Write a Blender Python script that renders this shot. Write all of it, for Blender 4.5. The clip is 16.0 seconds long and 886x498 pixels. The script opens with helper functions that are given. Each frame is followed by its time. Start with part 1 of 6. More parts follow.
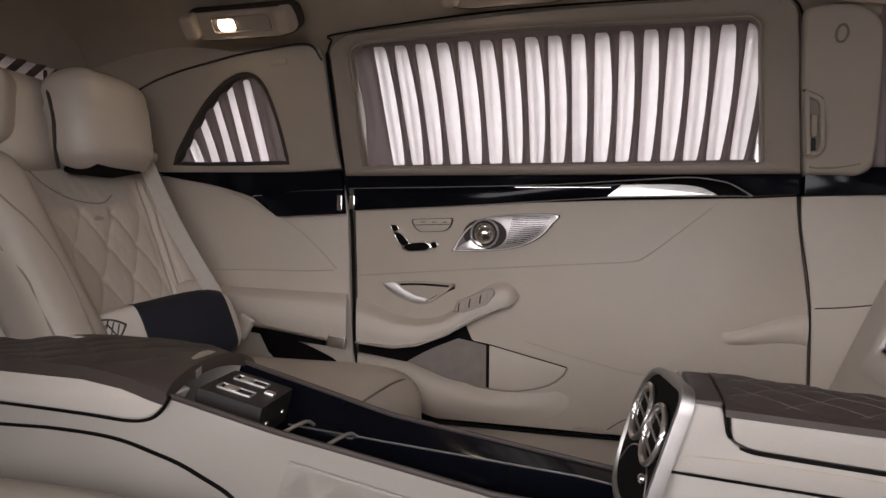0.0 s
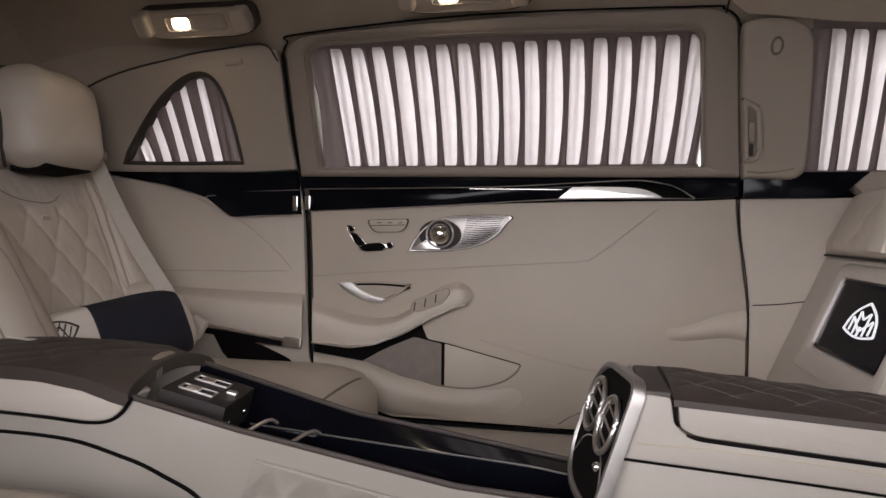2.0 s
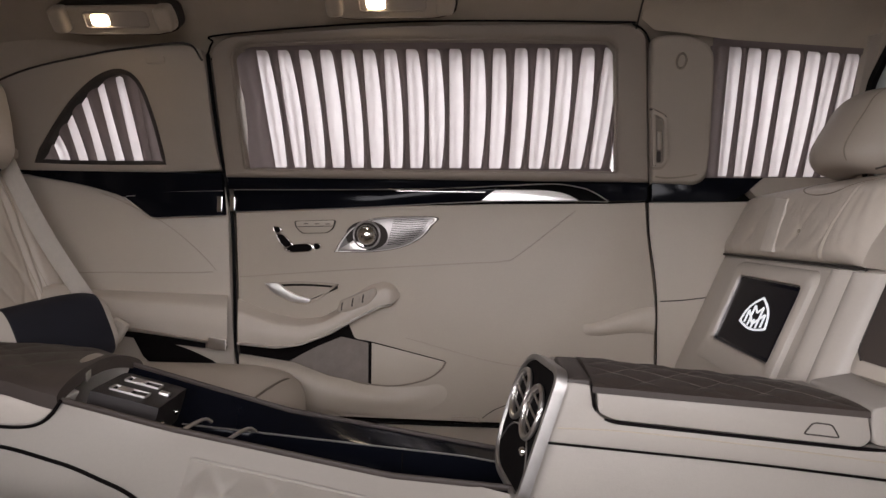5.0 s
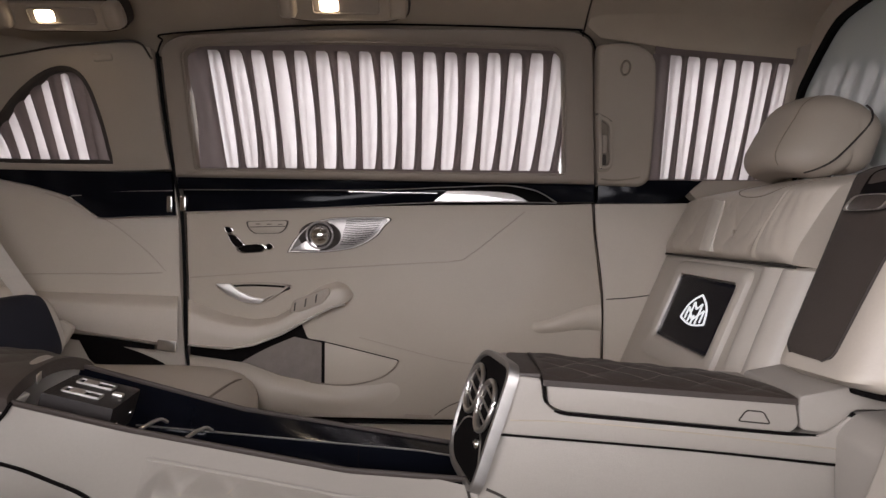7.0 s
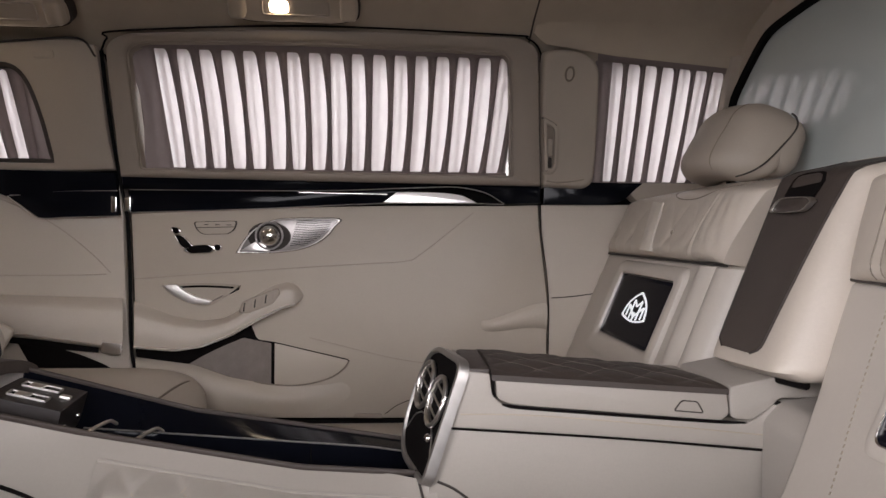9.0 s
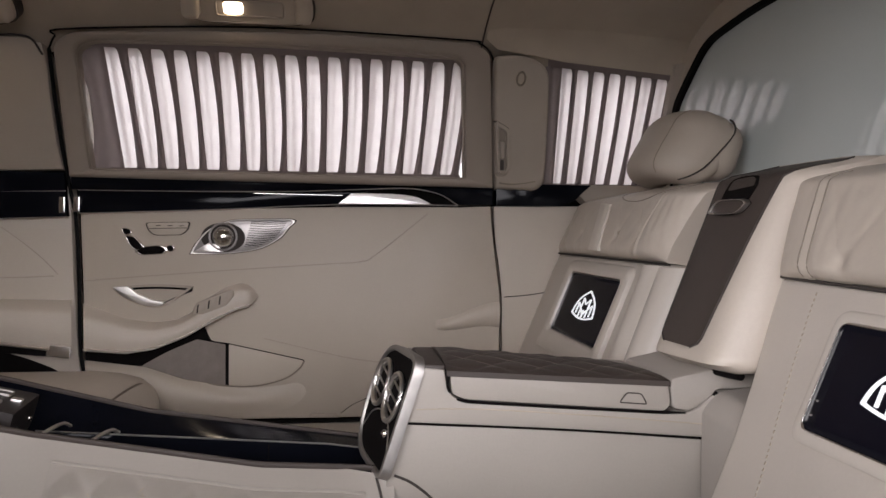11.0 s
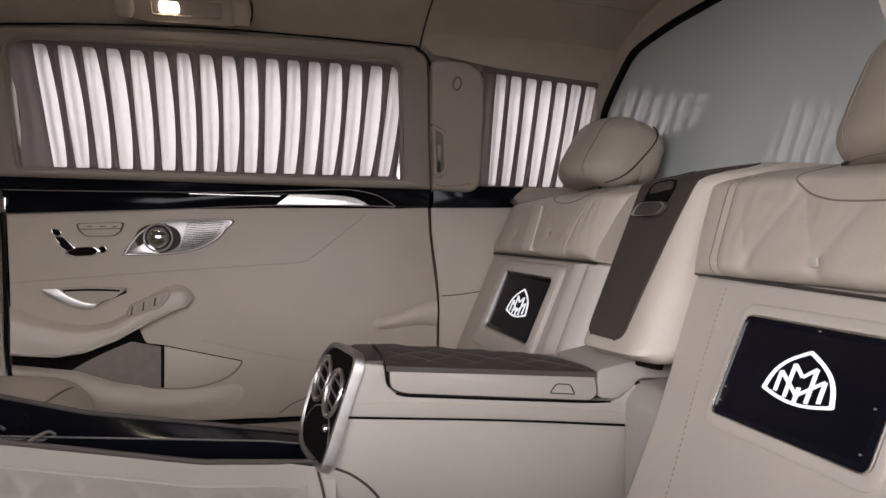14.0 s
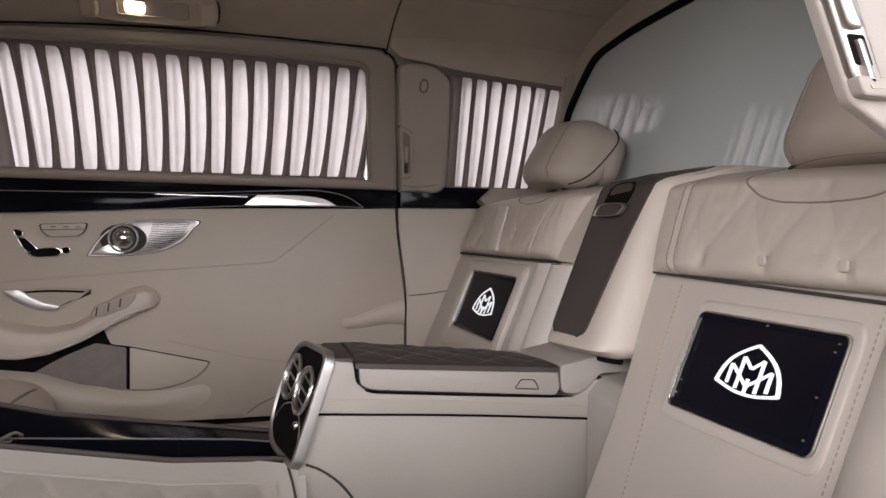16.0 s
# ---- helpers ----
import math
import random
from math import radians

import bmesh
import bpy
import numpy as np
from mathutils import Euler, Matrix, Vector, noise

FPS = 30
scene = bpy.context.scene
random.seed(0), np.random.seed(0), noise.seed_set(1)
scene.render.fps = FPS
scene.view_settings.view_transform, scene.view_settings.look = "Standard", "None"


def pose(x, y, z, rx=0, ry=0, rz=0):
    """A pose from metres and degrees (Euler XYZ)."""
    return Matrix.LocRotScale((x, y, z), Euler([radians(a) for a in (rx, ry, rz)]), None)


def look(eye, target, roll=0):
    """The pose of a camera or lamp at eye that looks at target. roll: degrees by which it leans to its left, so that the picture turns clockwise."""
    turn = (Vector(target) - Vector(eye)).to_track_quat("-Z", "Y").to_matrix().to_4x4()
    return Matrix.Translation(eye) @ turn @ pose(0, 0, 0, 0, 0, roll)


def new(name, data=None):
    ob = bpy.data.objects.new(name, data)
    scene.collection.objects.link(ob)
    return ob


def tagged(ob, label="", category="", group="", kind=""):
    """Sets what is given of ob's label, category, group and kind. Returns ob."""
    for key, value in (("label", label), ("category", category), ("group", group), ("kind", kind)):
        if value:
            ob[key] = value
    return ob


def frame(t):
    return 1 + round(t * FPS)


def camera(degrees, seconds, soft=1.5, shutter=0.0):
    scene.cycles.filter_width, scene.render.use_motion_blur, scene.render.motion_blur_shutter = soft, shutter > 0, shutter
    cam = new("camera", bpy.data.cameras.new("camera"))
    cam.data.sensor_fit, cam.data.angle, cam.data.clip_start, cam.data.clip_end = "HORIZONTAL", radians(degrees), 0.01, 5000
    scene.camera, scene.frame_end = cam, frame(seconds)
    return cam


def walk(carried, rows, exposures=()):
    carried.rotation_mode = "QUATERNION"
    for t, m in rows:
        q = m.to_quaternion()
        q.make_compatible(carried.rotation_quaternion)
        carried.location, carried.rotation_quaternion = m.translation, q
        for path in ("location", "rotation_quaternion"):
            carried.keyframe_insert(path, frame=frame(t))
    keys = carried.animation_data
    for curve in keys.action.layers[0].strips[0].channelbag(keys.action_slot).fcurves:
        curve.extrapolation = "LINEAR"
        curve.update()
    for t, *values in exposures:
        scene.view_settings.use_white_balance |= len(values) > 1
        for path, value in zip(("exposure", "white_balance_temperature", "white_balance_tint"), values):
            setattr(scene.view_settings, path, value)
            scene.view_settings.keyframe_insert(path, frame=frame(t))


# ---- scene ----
FOV = 65.48
cam = camera(FOV, 16.0)
ROWS = [
    (0, 0, 0, 0.6, 15.26, -1.909, -0.491),
    (0.5, -0.002, -0.0081, 0.6001, 14.168, -1.886, -0.495),
    (1, -0.0055, -0.0161, 0.6006, 13.144, -1.883, -0.516),
    (1.5, -0.0078, -0.0244, 0.6015, 12.047, -1.889, -0.563),
    (2, -0.0113, -0.0336, 0.6016, 10.988, -1.871, -0.575),
    (2.5, -0.0133, -0.0441, 0.6015, 9.795, -1.854, -0.583),
    (3, -0.0169, -0.0532, 0.6018, 8.661, -1.838, -0.603),
    (3.5, -0.0194, -0.061, 0.6015, 7.518, -1.799, -0.616),
    (4, -0.0215, -0.0683, 0.6014, 6.412, -1.761, -0.617),
    (6.5, -0.0296, -0.104, 0.6012, 1.064, -1.639, -0.655),
    (7, -0.032, -0.1116, 0.601, 0.03, -1.615, -0.65),
    (7.5, -0.0335, -0.1192, 0.6014, -1.037, -1.598, -0.659),
    (8, -0.0355, -0.1264, 0.6017, -2.135, -1.591, -0.661),
    (8.5, -0.0362, -0.134, 0.6016, -3.22, -1.554, -0.664),
    (9, -0.0375, -0.1405, 0.6012, -4.29, -1.522, -0.655),
    (11.5, -0.0446, -0.1782, 0.6014, -9.042, -1.411, -0.591),
    (12, -0.046, -0.1855, 0.6015, -9.918, -1.402, -0.587),
    (12.5, -0.0484, -0.1921, 0.6012, -10.808, -1.377, -0.595),
    (13, -0.05, -0.1986, 0.6012, -11.71, -1.359, -0.584),
    (13.5, -0.0504, -0.2047, 0.6009, -12.569, -1.329, -0.556),
    (14, -0.0516, -0.2113, 0.6007, -13.343, -1.304, -0.55),
    (14.5, -0.053, -0.2176, 0.6003, -14.09, -1.276, -0.551),
    (15, -0.0551, -0.2243, 0.6005, -14.829, -1.268, -0.532),
    (15.5, -0.0577, -0.2312, 0.6004, -15.508, -1.253, -0.519),
    (16, -0.0606, -0.2376, 0.6005, -16.143, -1.248, -0.506),
]
walk(cam, [(t, pose(x, y, z, 90 + pitch, roll, yaw)) for t, x, y, z, yaw, pitch, roll in ROWS], exposures=[(0.0, 0.17), (8.0, 0.12), (16.0, 0.10)])

# ---- light ----
world = bpy.data.worlds.new("studio")
scene.world = world
world.use_nodes = True
world.node_tree.nodes["Background"].inputs["Color"].default_value = (1.0, 0.955, 0.965, 1)
world.node_tree.nodes["Background"].inputs["Strength"].default_value = 0.22


def area_lamp(name, eye, target, sx, sy, watts, colour):
    data = bpy.data.lights.new(name, "AREA")
    data.shape, data.size, data.size_y, data.energy, data.color = "RECTANGLE", sx, sy, watts, colour
    ob = new(name, data)
    ob.matrix_world = look(eye, target)
    return ob


# unseen soft studio light that falls in through the open door behind the camera, two added fills, and daylight in the
# rear window
STUDIO = (0.985, 0.95, 1.0)
area_lamp("studio_softbox", (-0.5, -2.4, 1.35), (-0.2, 0.9, 0.6), 3.0, 1.6, 100.0, STUDIO)
# Fills added to brighten the rear-facing seats and the reclined seat
area_lamp("studio_side_fill", (-2.6, -1.9, 1.3), (0.5, 0.6, 0.6), 1.8, 1.6, 112.0, STUDIO)
area_lamp("studio_front_fill", (1.7, -2.3, 1.42), (-1.2, 1.4, 0.5), 1.8, 1.3, 62.0, STUDIO)
area_lamp("rear_window_light", (-1.86, 0.95, 0.97), (0.8, 0.95, 0.45), 1.1, 0.2, 1.2, STUDIO)

# the lit reading lamps under the headliner
for lamp_x, lamp_z in ((-0.963, 1.068), (-0.303, 1.098)):
    area_lamp("reading_light", (lamp_x, 1.485, lamp_z), (lamp_x + 0.05, 1.40, 0.0), 0.05, 0.03, 0.16, (1.0, 0.80, 0.58))

# ---- materials ----


def material(name, base, rough=0.5, metal=0.0, vary=0.12, scale=9.0, fine=0.0, fine_scale=900.0, coat=0.0, spec=0.5, sheen=0.0):
    """A principled material with two scales of colour variation and a fine grain relief."""
    m = bpy.data.materials.new(name)
    m.use_nodes = True
    nt = m.node_tree
    b = nt.nodes["Principled BSDF"]
    b.inputs["Roughness"].default_value = rough
    b.inputs["Metallic"].default_value = metal
    b.inputs["Specular IOR Level"].default_value = spec
    b.inputs["Coat Weight"].default_value = coat
    b.inputs["Coat Roughness"].default_value = 0.04
    b.inputs["Sheen Weight"].default_value = sheen
    co = nt.nodes.new("ShaderNodeTexCoord")
    big = nt.nodes.new("ShaderNodeTexNoise")
    big.inputs["Scale"].default_value = scale
    big.inputs["Detail"].default_value = 4
    nt.links.new(co.outputs["Object"], big.inputs["Vector"])
    small = nt.nodes.new("ShaderNodeTexNoise")
    small.inputs["Scale"].default_value = fine_scale * 0.25
    small.inputs["Detail"].default_value = 2
    nt.links.new(co.outputs["Object"], small.inputs["Vector"])
    mix = nt.nodes.new("ShaderNodeMath")
    mix.operation = "MULTIPLY_ADD"
    mix.inputs[1].default_value = 0.35
    nt.links.new(small.outputs["Fac"], mix.inputs[0])
    nt.links.new(big.outputs["Fac"], mix.inputs[2])
    ramp = nt.nodes.new("ShaderNodeValToRGB")
    ramp.color_ramp.elements[0].position, ramp.color_ramp.elements[1].position = 0.4, 0.95
    ramp.color_ramp.elements[0].color = tuple(c * (1 - vary) for c in base) + (1,)
    ramp.color_ramp.elements[1].color = tuple(min(1, c * (1 + vary)) for c in base) + (1,)
    nt.links.new(mix.outputs[0], ramp.inputs["Fac"])
    nt.links.new(ramp.outputs["Color"], b.inputs["Base Color"])
    if fine:
        vo = nt.nodes.new("ShaderNodeTexVoronoi")
        vo.inputs["Scale"].default_value = fine_scale
        nt.links.new(co.outputs["Object"], vo.inputs["Vector"])
        bump = nt.nodes.new("ShaderNodeBump")
        bump.inputs["Strength"].default_value = fine
        bump.inputs["Distance"].default_value = 0.0006
        nt.links.new(vo.outputs["Distance"], bump.inputs["Height"])
        soft = nt.nodes.new("ShaderNodeBump")
        soft.inputs["Strength"].default_value = fine
        soft.inputs["Distance"].default_value = 0.004
        nt.links.new(big.outputs["Fac"], soft.inputs["Height"])
        hide = nt.nodes.new("ShaderNodeTexNoise")
        hide.inputs["Scale"].default_value = 55.0
        hide.inputs["Detail"].default_value = 5
        hide.inputs["Roughness"].default_value = 0.65
        nt.links.new(co.outputs["Object"], hide.inputs["Vector"])
        wrinkle = nt.nodes.new("ShaderNodeBump")
        wrinkle.inputs["Strength"].default_value = fine * 0.9
        wrinkle.inputs["Distance"].default_value = 0.0022
        nt.links.new(hide.outputs["Fac"], wrinkle.inputs["Height"])
        nt.links.new(soft.outputs["Normal"], wrinkle.inputs["Normal"])
        nt.links.new(wrinkle.outputs["Normal"], bump.inputs["Normal"])
        nt.links.new(bump.outputs["Normal"], b.inputs["Normal"])
    return m


LEATHER = material("beige_leather", (0.45, 0.395, 0.335), 0.42, vary=0.06, scale=6, fine=0.25)
PANEL = material("beige_panel_leather", (0.415, 0.36, 0.297), 0.5, vary=0.05, scale=4, fine=0.22)
PALE = material("pale_leather", (0.45, 0.405, 0.355), 0.4, vary=0.05, scale=5, fine=0.2)
# Pale leather with the consoles' shade put into its colour
CONSOLE = material("shaded_console_leather", (0.305, 0.275, 0.244), 0.45, vary=0.05, scale=5, fine=0.25)
TAUPE = material("taupe_panel_leather", (0.34, 0.29, 0.24), 0.55, vary=0.05, scale=5, fine=0.2)
HEADLINER = material("headliner_microfibre", (0.41, 0.345, 0.272), 0.9, vary=0.06, scale=12, fine=0.2, fine_scale=1500, sheen=0.2)
BROWN = material("brown_leather", (0.042, 0.032, 0.027), 0.5, vary=0.15, scale=8, fine=0.3)
NAVY = material("dark_navy_leather", (0.010, 0.0105, 0.016), 0.55, vary=0.2, scale=10, fine=0.3, spec=0.25)
ESPRESSO = material("espresso_leather", (0.020, 0.016, 0.015), 0.5, vary=0.2, scale=10, fine=0.3, spec=0.25)
LACQUER = material("black_lacquer", (0.0032, 0.0036, 0.006), 0.12, vary=0.1, spec=0.13)
RUBBER = material("black_rubber", (0.004, 0.0035, 0.0035), 0.7, vary=0.2, spec=0.1)
# Near-black for dark parts and joints, and for shade painted into recesses
DARK = material("near_black_and_recess_shade", (0.005, 0.004, 0.004), 0.8, vary=0.2, spec=0.06)
# Panel colour darkened for the pocket's shade; also the lid's stitch tone
POCKET_BROWN = material("shaded_pocket_brown", (0.19, 0.162, 0.142), 0.9, vary=0.12, scale=30, fine=0.2)
# Taupe leather darkened for the weaker light on the window surround
FRAME = material("shaded_taupe_frame_leather", (0.265, 0.220, 0.182), 0.6, vary=0.06, scale=6, fine=0.2)
CHROME = material("chrome", (0.72, 0.70, 0.68), 0.14, 1.0, vary=0.04)
SILVER = material("brushed_silver", (0.66, 0.63, 0.60), 0.34, 1.0, vary=0.06, scale=60)
SATIN = material("satin_grey_metal", (0.40, 0.38, 0.36), 0.5, 1.0, vary=0.06, scale=50)
STEEL = material("dark_brushed_steel", (0.30, 0.28, 0.27), 0.38, 1.0, vary=0.08, scale=80)
IVORY = material("satin_silver_inlay", (0.86, 0.84, 0.82), 0.36, 1.0, vary=0.03)
CARPET = material("beige_carpet", (0.30, 0.25, 0.20), 0.95, vary=0.15, scale=40, fine=0.6, fine_scale=1200)
SCREEN = material("screen_glass", (0.006, 0.006, 0.010), 0.16, vary=0.0, spec=0.05)
# Darker leather for seams, and for shade drawn into folds and edges
CREASE = material("crease_shade_and_seam", (0.20, 0.168, 0.135), 0.75, vary=0.15)
DISPLAY = material("dark_display", (0.005, 0.0045, 0.008), 0.25, vary=0.1, spec=0.05)
STITCH = material("beige_thread", (0.33, 0.28, 0.22), 0.7, vary=0.1)
SEAM = material("dark_seam", (0.035, 0.028, 0.024), 0.8, vary=0.2)
BELT = material("beige_webbing", (0.55, 0.50, 0.44), 0.6, vary=0.05, scale=50, fine=0.4, fine_scale=700)


def glowing(name, colour, strength):
    m = bpy.data.materials.new(name)
    m.use_nodes = True
    b = m.node_tree.nodes["Principled BSDF"]
    b.inputs["Base Color"].default_value = (*colour, 1)
    b.inputs["Emission Color"].default_value = (*colour, 1)
    b.inputs["Emission Strength"].default_value = strength
    return m


LAMP = glowing("lamp_light", (1.0, 0.80, 0.55), 26.0)
EMBLEM = glowing("lit_emblem", (0.62, 0.63, 0.65), 0.85)
OUTSIDE = glowing("bright_studio_backdrop", (1.0, 0.95, 0.955), 2.0)


def cloth_material(name, face, dim, bright, through_share):
    """Thin pale curtain cloth that lets the light outside shine through."""
    m = bpy.data.materials.new(name)
    m.use_nodes = True
    nt = m.node_tree
    out = nt.nodes["Material Output"]
    dif, tra, mix = nt.nodes.new("ShaderNodeBsdfDiffuse"), nt.nodes.new("ShaderNodeBsdfTranslucent"), nt.nodes.new("ShaderNodeMixShader")
    dif.inputs["Color"].default_value = (*face, 1)
    co, no, ra = nt.nodes.new("ShaderNodeTexCoord"), nt.nodes.new("ShaderNodeTexNoise"), nt.nodes.new("ShaderNodeValToRGB")
    no.inputs["Scale"].default_value = 35
    ra.color_ramp.elements[0].color, ra.color_ramp.elements[1].color = (*dim, 1), (*bright, 1)
    nt.links.new(co.outputs["Object"], no.inputs["Vector"])
    nt.links.new(no.outputs["Fac"], ra.inputs["Fac"])
    nt.links.new(ra.outputs["Color"], tra.inputs["Color"])
    mix.inputs[0].default_value = through_share
    nt.links.new(dif.outputs[0], mix.inputs[1])
    nt.links.new(tra.outputs[0], mix.inputs[2])
    nt.links.new(mix.outputs[0], out.inputs["Surface"])
    return m


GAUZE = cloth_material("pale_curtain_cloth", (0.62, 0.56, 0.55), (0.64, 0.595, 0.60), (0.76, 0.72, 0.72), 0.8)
# Same cloth, with the shade of its gathered layers put into the colour
FOLD = cloth_material("shaded_curtain_fold", (0.21, 0.172, 0.165), (0.13, 0.105, 0.10), (0.18, 0.15, 0.145), 0.42)


def milky_material():
    m = material("milky_switched_glass", (0.46, 0.495, 0.477), 0.35, vary=0.04, scale=3, coat=1.0)
    m.node_tree.nodes["Principled BSDF"].inputs["Coat Roughness"].default_value = 0.004
    m.node_tree.nodes["Principled BSDF"].inputs["Coat IOR"].default_value = 1.9
    return m


MILKY = milky_material()

# ---- mesh helpers ----


def thing(name, label, category, group="", kind="", at=(0, 0, 0)):
    ob = new(name)
    ob.location = at
    ob.empty_display_size = 0.05
    return tagged(ob, label, category, group, kind)


def part(name, bm, mat, parent=None, label="", smooth=True):
    me = bpy.data.meshes.new(name)
    bmesh.ops.recalc_face_normals(bm, faces=bm.faces)
    if smooth:
        for f in bm.faces:
            f.smooth = True
        for e in bm.edges:
            if len(e.link_faces) == 2 and e.calc_face_angle(0) > 0.7:
                e.smooth = False
    bm.to_mesh(me)
    bm.free()
    me.materials.append(mat)
    ob = new(name, me)
    if parent is not None:
        ob.parent = parent
        ob.matrix_parent_inverse = Matrix.Translation(-total_location(parent))
    return tagged(ob, label)


def total_location(ob):
    v = Vector(ob.location) if ob.parent is None or ob.type == "EMPTY" else Vector((0, 0, 0))
    if ob.type == "MESH" and ob.parent is not None:
        return Vector((0, 0, 0))
    return v


def mixp(a, b, k):
    return a + (b - a) * k


def smoothstep(a, b, v):
    k = min(1.0, max(0.0, (v - a) / (b - a)))
    return k * k * (3 - 2 * k)


def rounded(pts, r, n=5):
    """A polygon with its corners rounded; r: one radius or one for each corner."""
    out = []
    for i, p in enumerate(pts):
        a, p, b = Vector(pts[i - 1]), Vector(p), Vector(pts[(i + 1) % len(pts)])
        k = r[i] if isinstance(r, (list, tuple)) else r
        d1, d2 = (a - p), (b - p)
        k = min(k, d1.length * 0.45, d2.length * 0.45)
        if k < 1e-5:
            out.append(tuple(p))
            continue
        s, e = p + d1.normalized() * k, p + d2.normalized() * k
        for j in range(n + 1):
            u = j / n
            out.append(tuple((1 - u) ** 2 * s + 2 * u * (1 - u) * p + u * u * e))
    return out


def spline(pts, n=6):
    """A smooth open curve through points of any dimension."""
    P = [Vector(p) for p in pts]
    P = [P[0] * 2 - P[1]] + P + [P[-1] * 2 - P[-2]]
    out = []
    for i in range(1, len(P) - 2):
        for j in range(n):
            u = j / n
            a, b, c, d = P[i - 1], P[i], P[i + 1], P[i + 2]
            out.append(0.5 * ((2 * b) + (c - a) * u + (2 * a - 5 * b + 4 * c - d) * u * u + (3 * b - a - 3 * c + d) * u ** 3))
    out.append(P[-2])
    return out


WALL, BELT_Z, LEAN_IN = 1.77, 0.74, 0.484


def wall_y(z):
    return WALL - max(0.0, z - BELT_Z) * LEAN_IN


def on_wall(x, z, d):
    """A place d in front of the cabin's side lining."""
    return Vector((x, wall_y(z) - d, z))


def seen_on_wall(x, z, d):
    """A place d in front of the lining, drawn in so that a swelling form keeps its outline from the cabin's middle."""
    k = 1 - d / 1.88
    x, z = -0.03 + (x + 0.03) * k, 0.60 + (z - 0.60) * k
    return Vector((x, wall_y(z) - d, z))


def prism(pts, d0, d1, bevel=0.0, place=on_wall, segments=2):
    """A plate with outline pts (two coordinates), from depth d0 to the front depth d1."""
    bm = bmesh.new()
    back = [bm.verts.new(place(a, b, d0)) for a, b in pts]
    front = [bm.verts.new(place(a, b, d1)) for a, b in pts]
    n = len(pts)
    top = bm.faces.new(front)
    bm.faces.new(list(reversed(back)))
    for i in range(n):
        bm.faces.new((back[i], back[(i + 1) % n], front[(i + 1) % n], front[i]))
    bmesh.ops.recalc_face_normals(bm, faces=bm.faces)
    if bevel:
        bmesh.ops.bevel(bm, geom=list(top.edges), offset=bevel, segments=segments, affect="EDGES", profile=0.5, clamp_overlap=True)
    return bm


def ring(outer, inner, d0, d1, place=on_wall, bevel=0.0):
    """A frame between two outlines of the same number of points."""
    bm = bmesh.new()
    n = len(outer)
    vs = [[bm.verts.new(place(a, b, d)) for a, b in pts] for pts, d in ((outer, d0), (outer, d1), (inner, d1), (inner, d0))]
    for k in range(4):
        A, B = vs[k], vs[(k + 1) % 4]
        for i in range(n):
            bm.faces.new((A[i], A[(i + 1) % n], B[(i + 1) % n], B[i]))
    bmesh.ops.recalc_face_normals(bm, faces=bm.faces)
    if bevel:
        es = [e for e in bm.edges if all(v in vs[1] or v in vs[2] for v in e.verts) and (all(v in vs[1] for v in e.verts) or all(v in vs[2] for v in e.verts))]
        bmesh.ops.bevel(bm, geom=es, offset=bevel, segments=2, affect="EDGES", profile=0.5, clamp_overlap=True)
    return bm


def scaled(pts, k, cx=None, cz=None):
    cx = sum(p[0] for p in pts) / len(pts) if cx is None else cx
    cz = sum(p[1] for p in pts) / len(pts) if cz is None else cz
    return [(cx + (a - cx) * k, cz + (b - cz) * k) for a, b in pts]


def inset(pts, d):
    """The outline moved inwards by about d."""
    area = sum(pts[i - 1][0] * p[1] - p[0] * pts[i - 1][1] for i, p in enumerate(pts))
    s = 1 if area > 0 else -1
    out = []
    for i, p in enumerate(pts):
        a, b = Vector(pts[i - 1]), Vector(pts[(i + 1) % len(pts)])
        t = (b - a).normalized()
        out.append((p[0] - t.y * d * s, p[1] + t.x * d * s))
    return out


def rbox(hx, hy, hz, r, cuts=8, warp=None, m=None):
    """A box with half sizes and rounded edges, bent by warp, placed by m."""
    bm = bmesh.new()
    bmesh.ops.create_cube(bm, size=2)
    bmesh.ops.subdivide_edges(bm, edges=bm.edges, cuts=cuts, use_grid_fill=True)
    h = Vector((hx, hy, hz))
    for v in bm.verts:
        p = Vector((v.co.x * hx, v.co.y * hy, v.co.z * hz))
        q = Vector([max(-(h[i] - min(r, h[i])), min(h[i] - min(r, h[i]), p[i])) for i in range(3)])
        d = p - q
        p = q + d.normalized() * min(r, hx * 2, hy * 2, hz * 2) * min(1.0, d.length / min(r, 1e9) if d.length < r else 1.0) if d.length > 1e-9 else p
        v.co = warp(p) if warp else p
    if m is not None:
        bm.transform(m)
    return bm


def tube(path, r, n=8, flat=1.0, closed=False):
    """A rod along a path; r: radius or a function of the fraction along it."""
    bm = bmesh.new()
    P = [Vector(p) for p in path]
    loops = []
    up = Vector((0.13, 0.21, 0.97)).normalized()
    for i, p in enumerate(P):
        t = (P[(i + 1) % len(P)] - P[i - 1]) if closed else (P[min(i + 1, len(P) - 1)] - P[max(i - 1, 0)])
        t.normalize()
        a = t.cross(up).normalized()
        b = a.cross(t).normalized()
        k = r(i / max(1, len(P) - 1)) if callable(r) else r
        loops.append([bm.verts.new(p + a * math.cos(2 * math.pi * j / n) * k + b * math.sin(2 * math.pi * j / n) * k * flat) for j in range(n)])
    m = len(P)
    for i in range(m if closed else m - 1):
        A, B = loops[i], loops[(i + 1) % m]
        for j in range(n):
            bm.faces.new((A[j], A[(j + 1) % n], B[(j + 1) % n], B[j]))
    if not closed:
        bm.faces.new(loops[0])
        bm.faces.new(list(reversed(loops[-1])))
    return bm


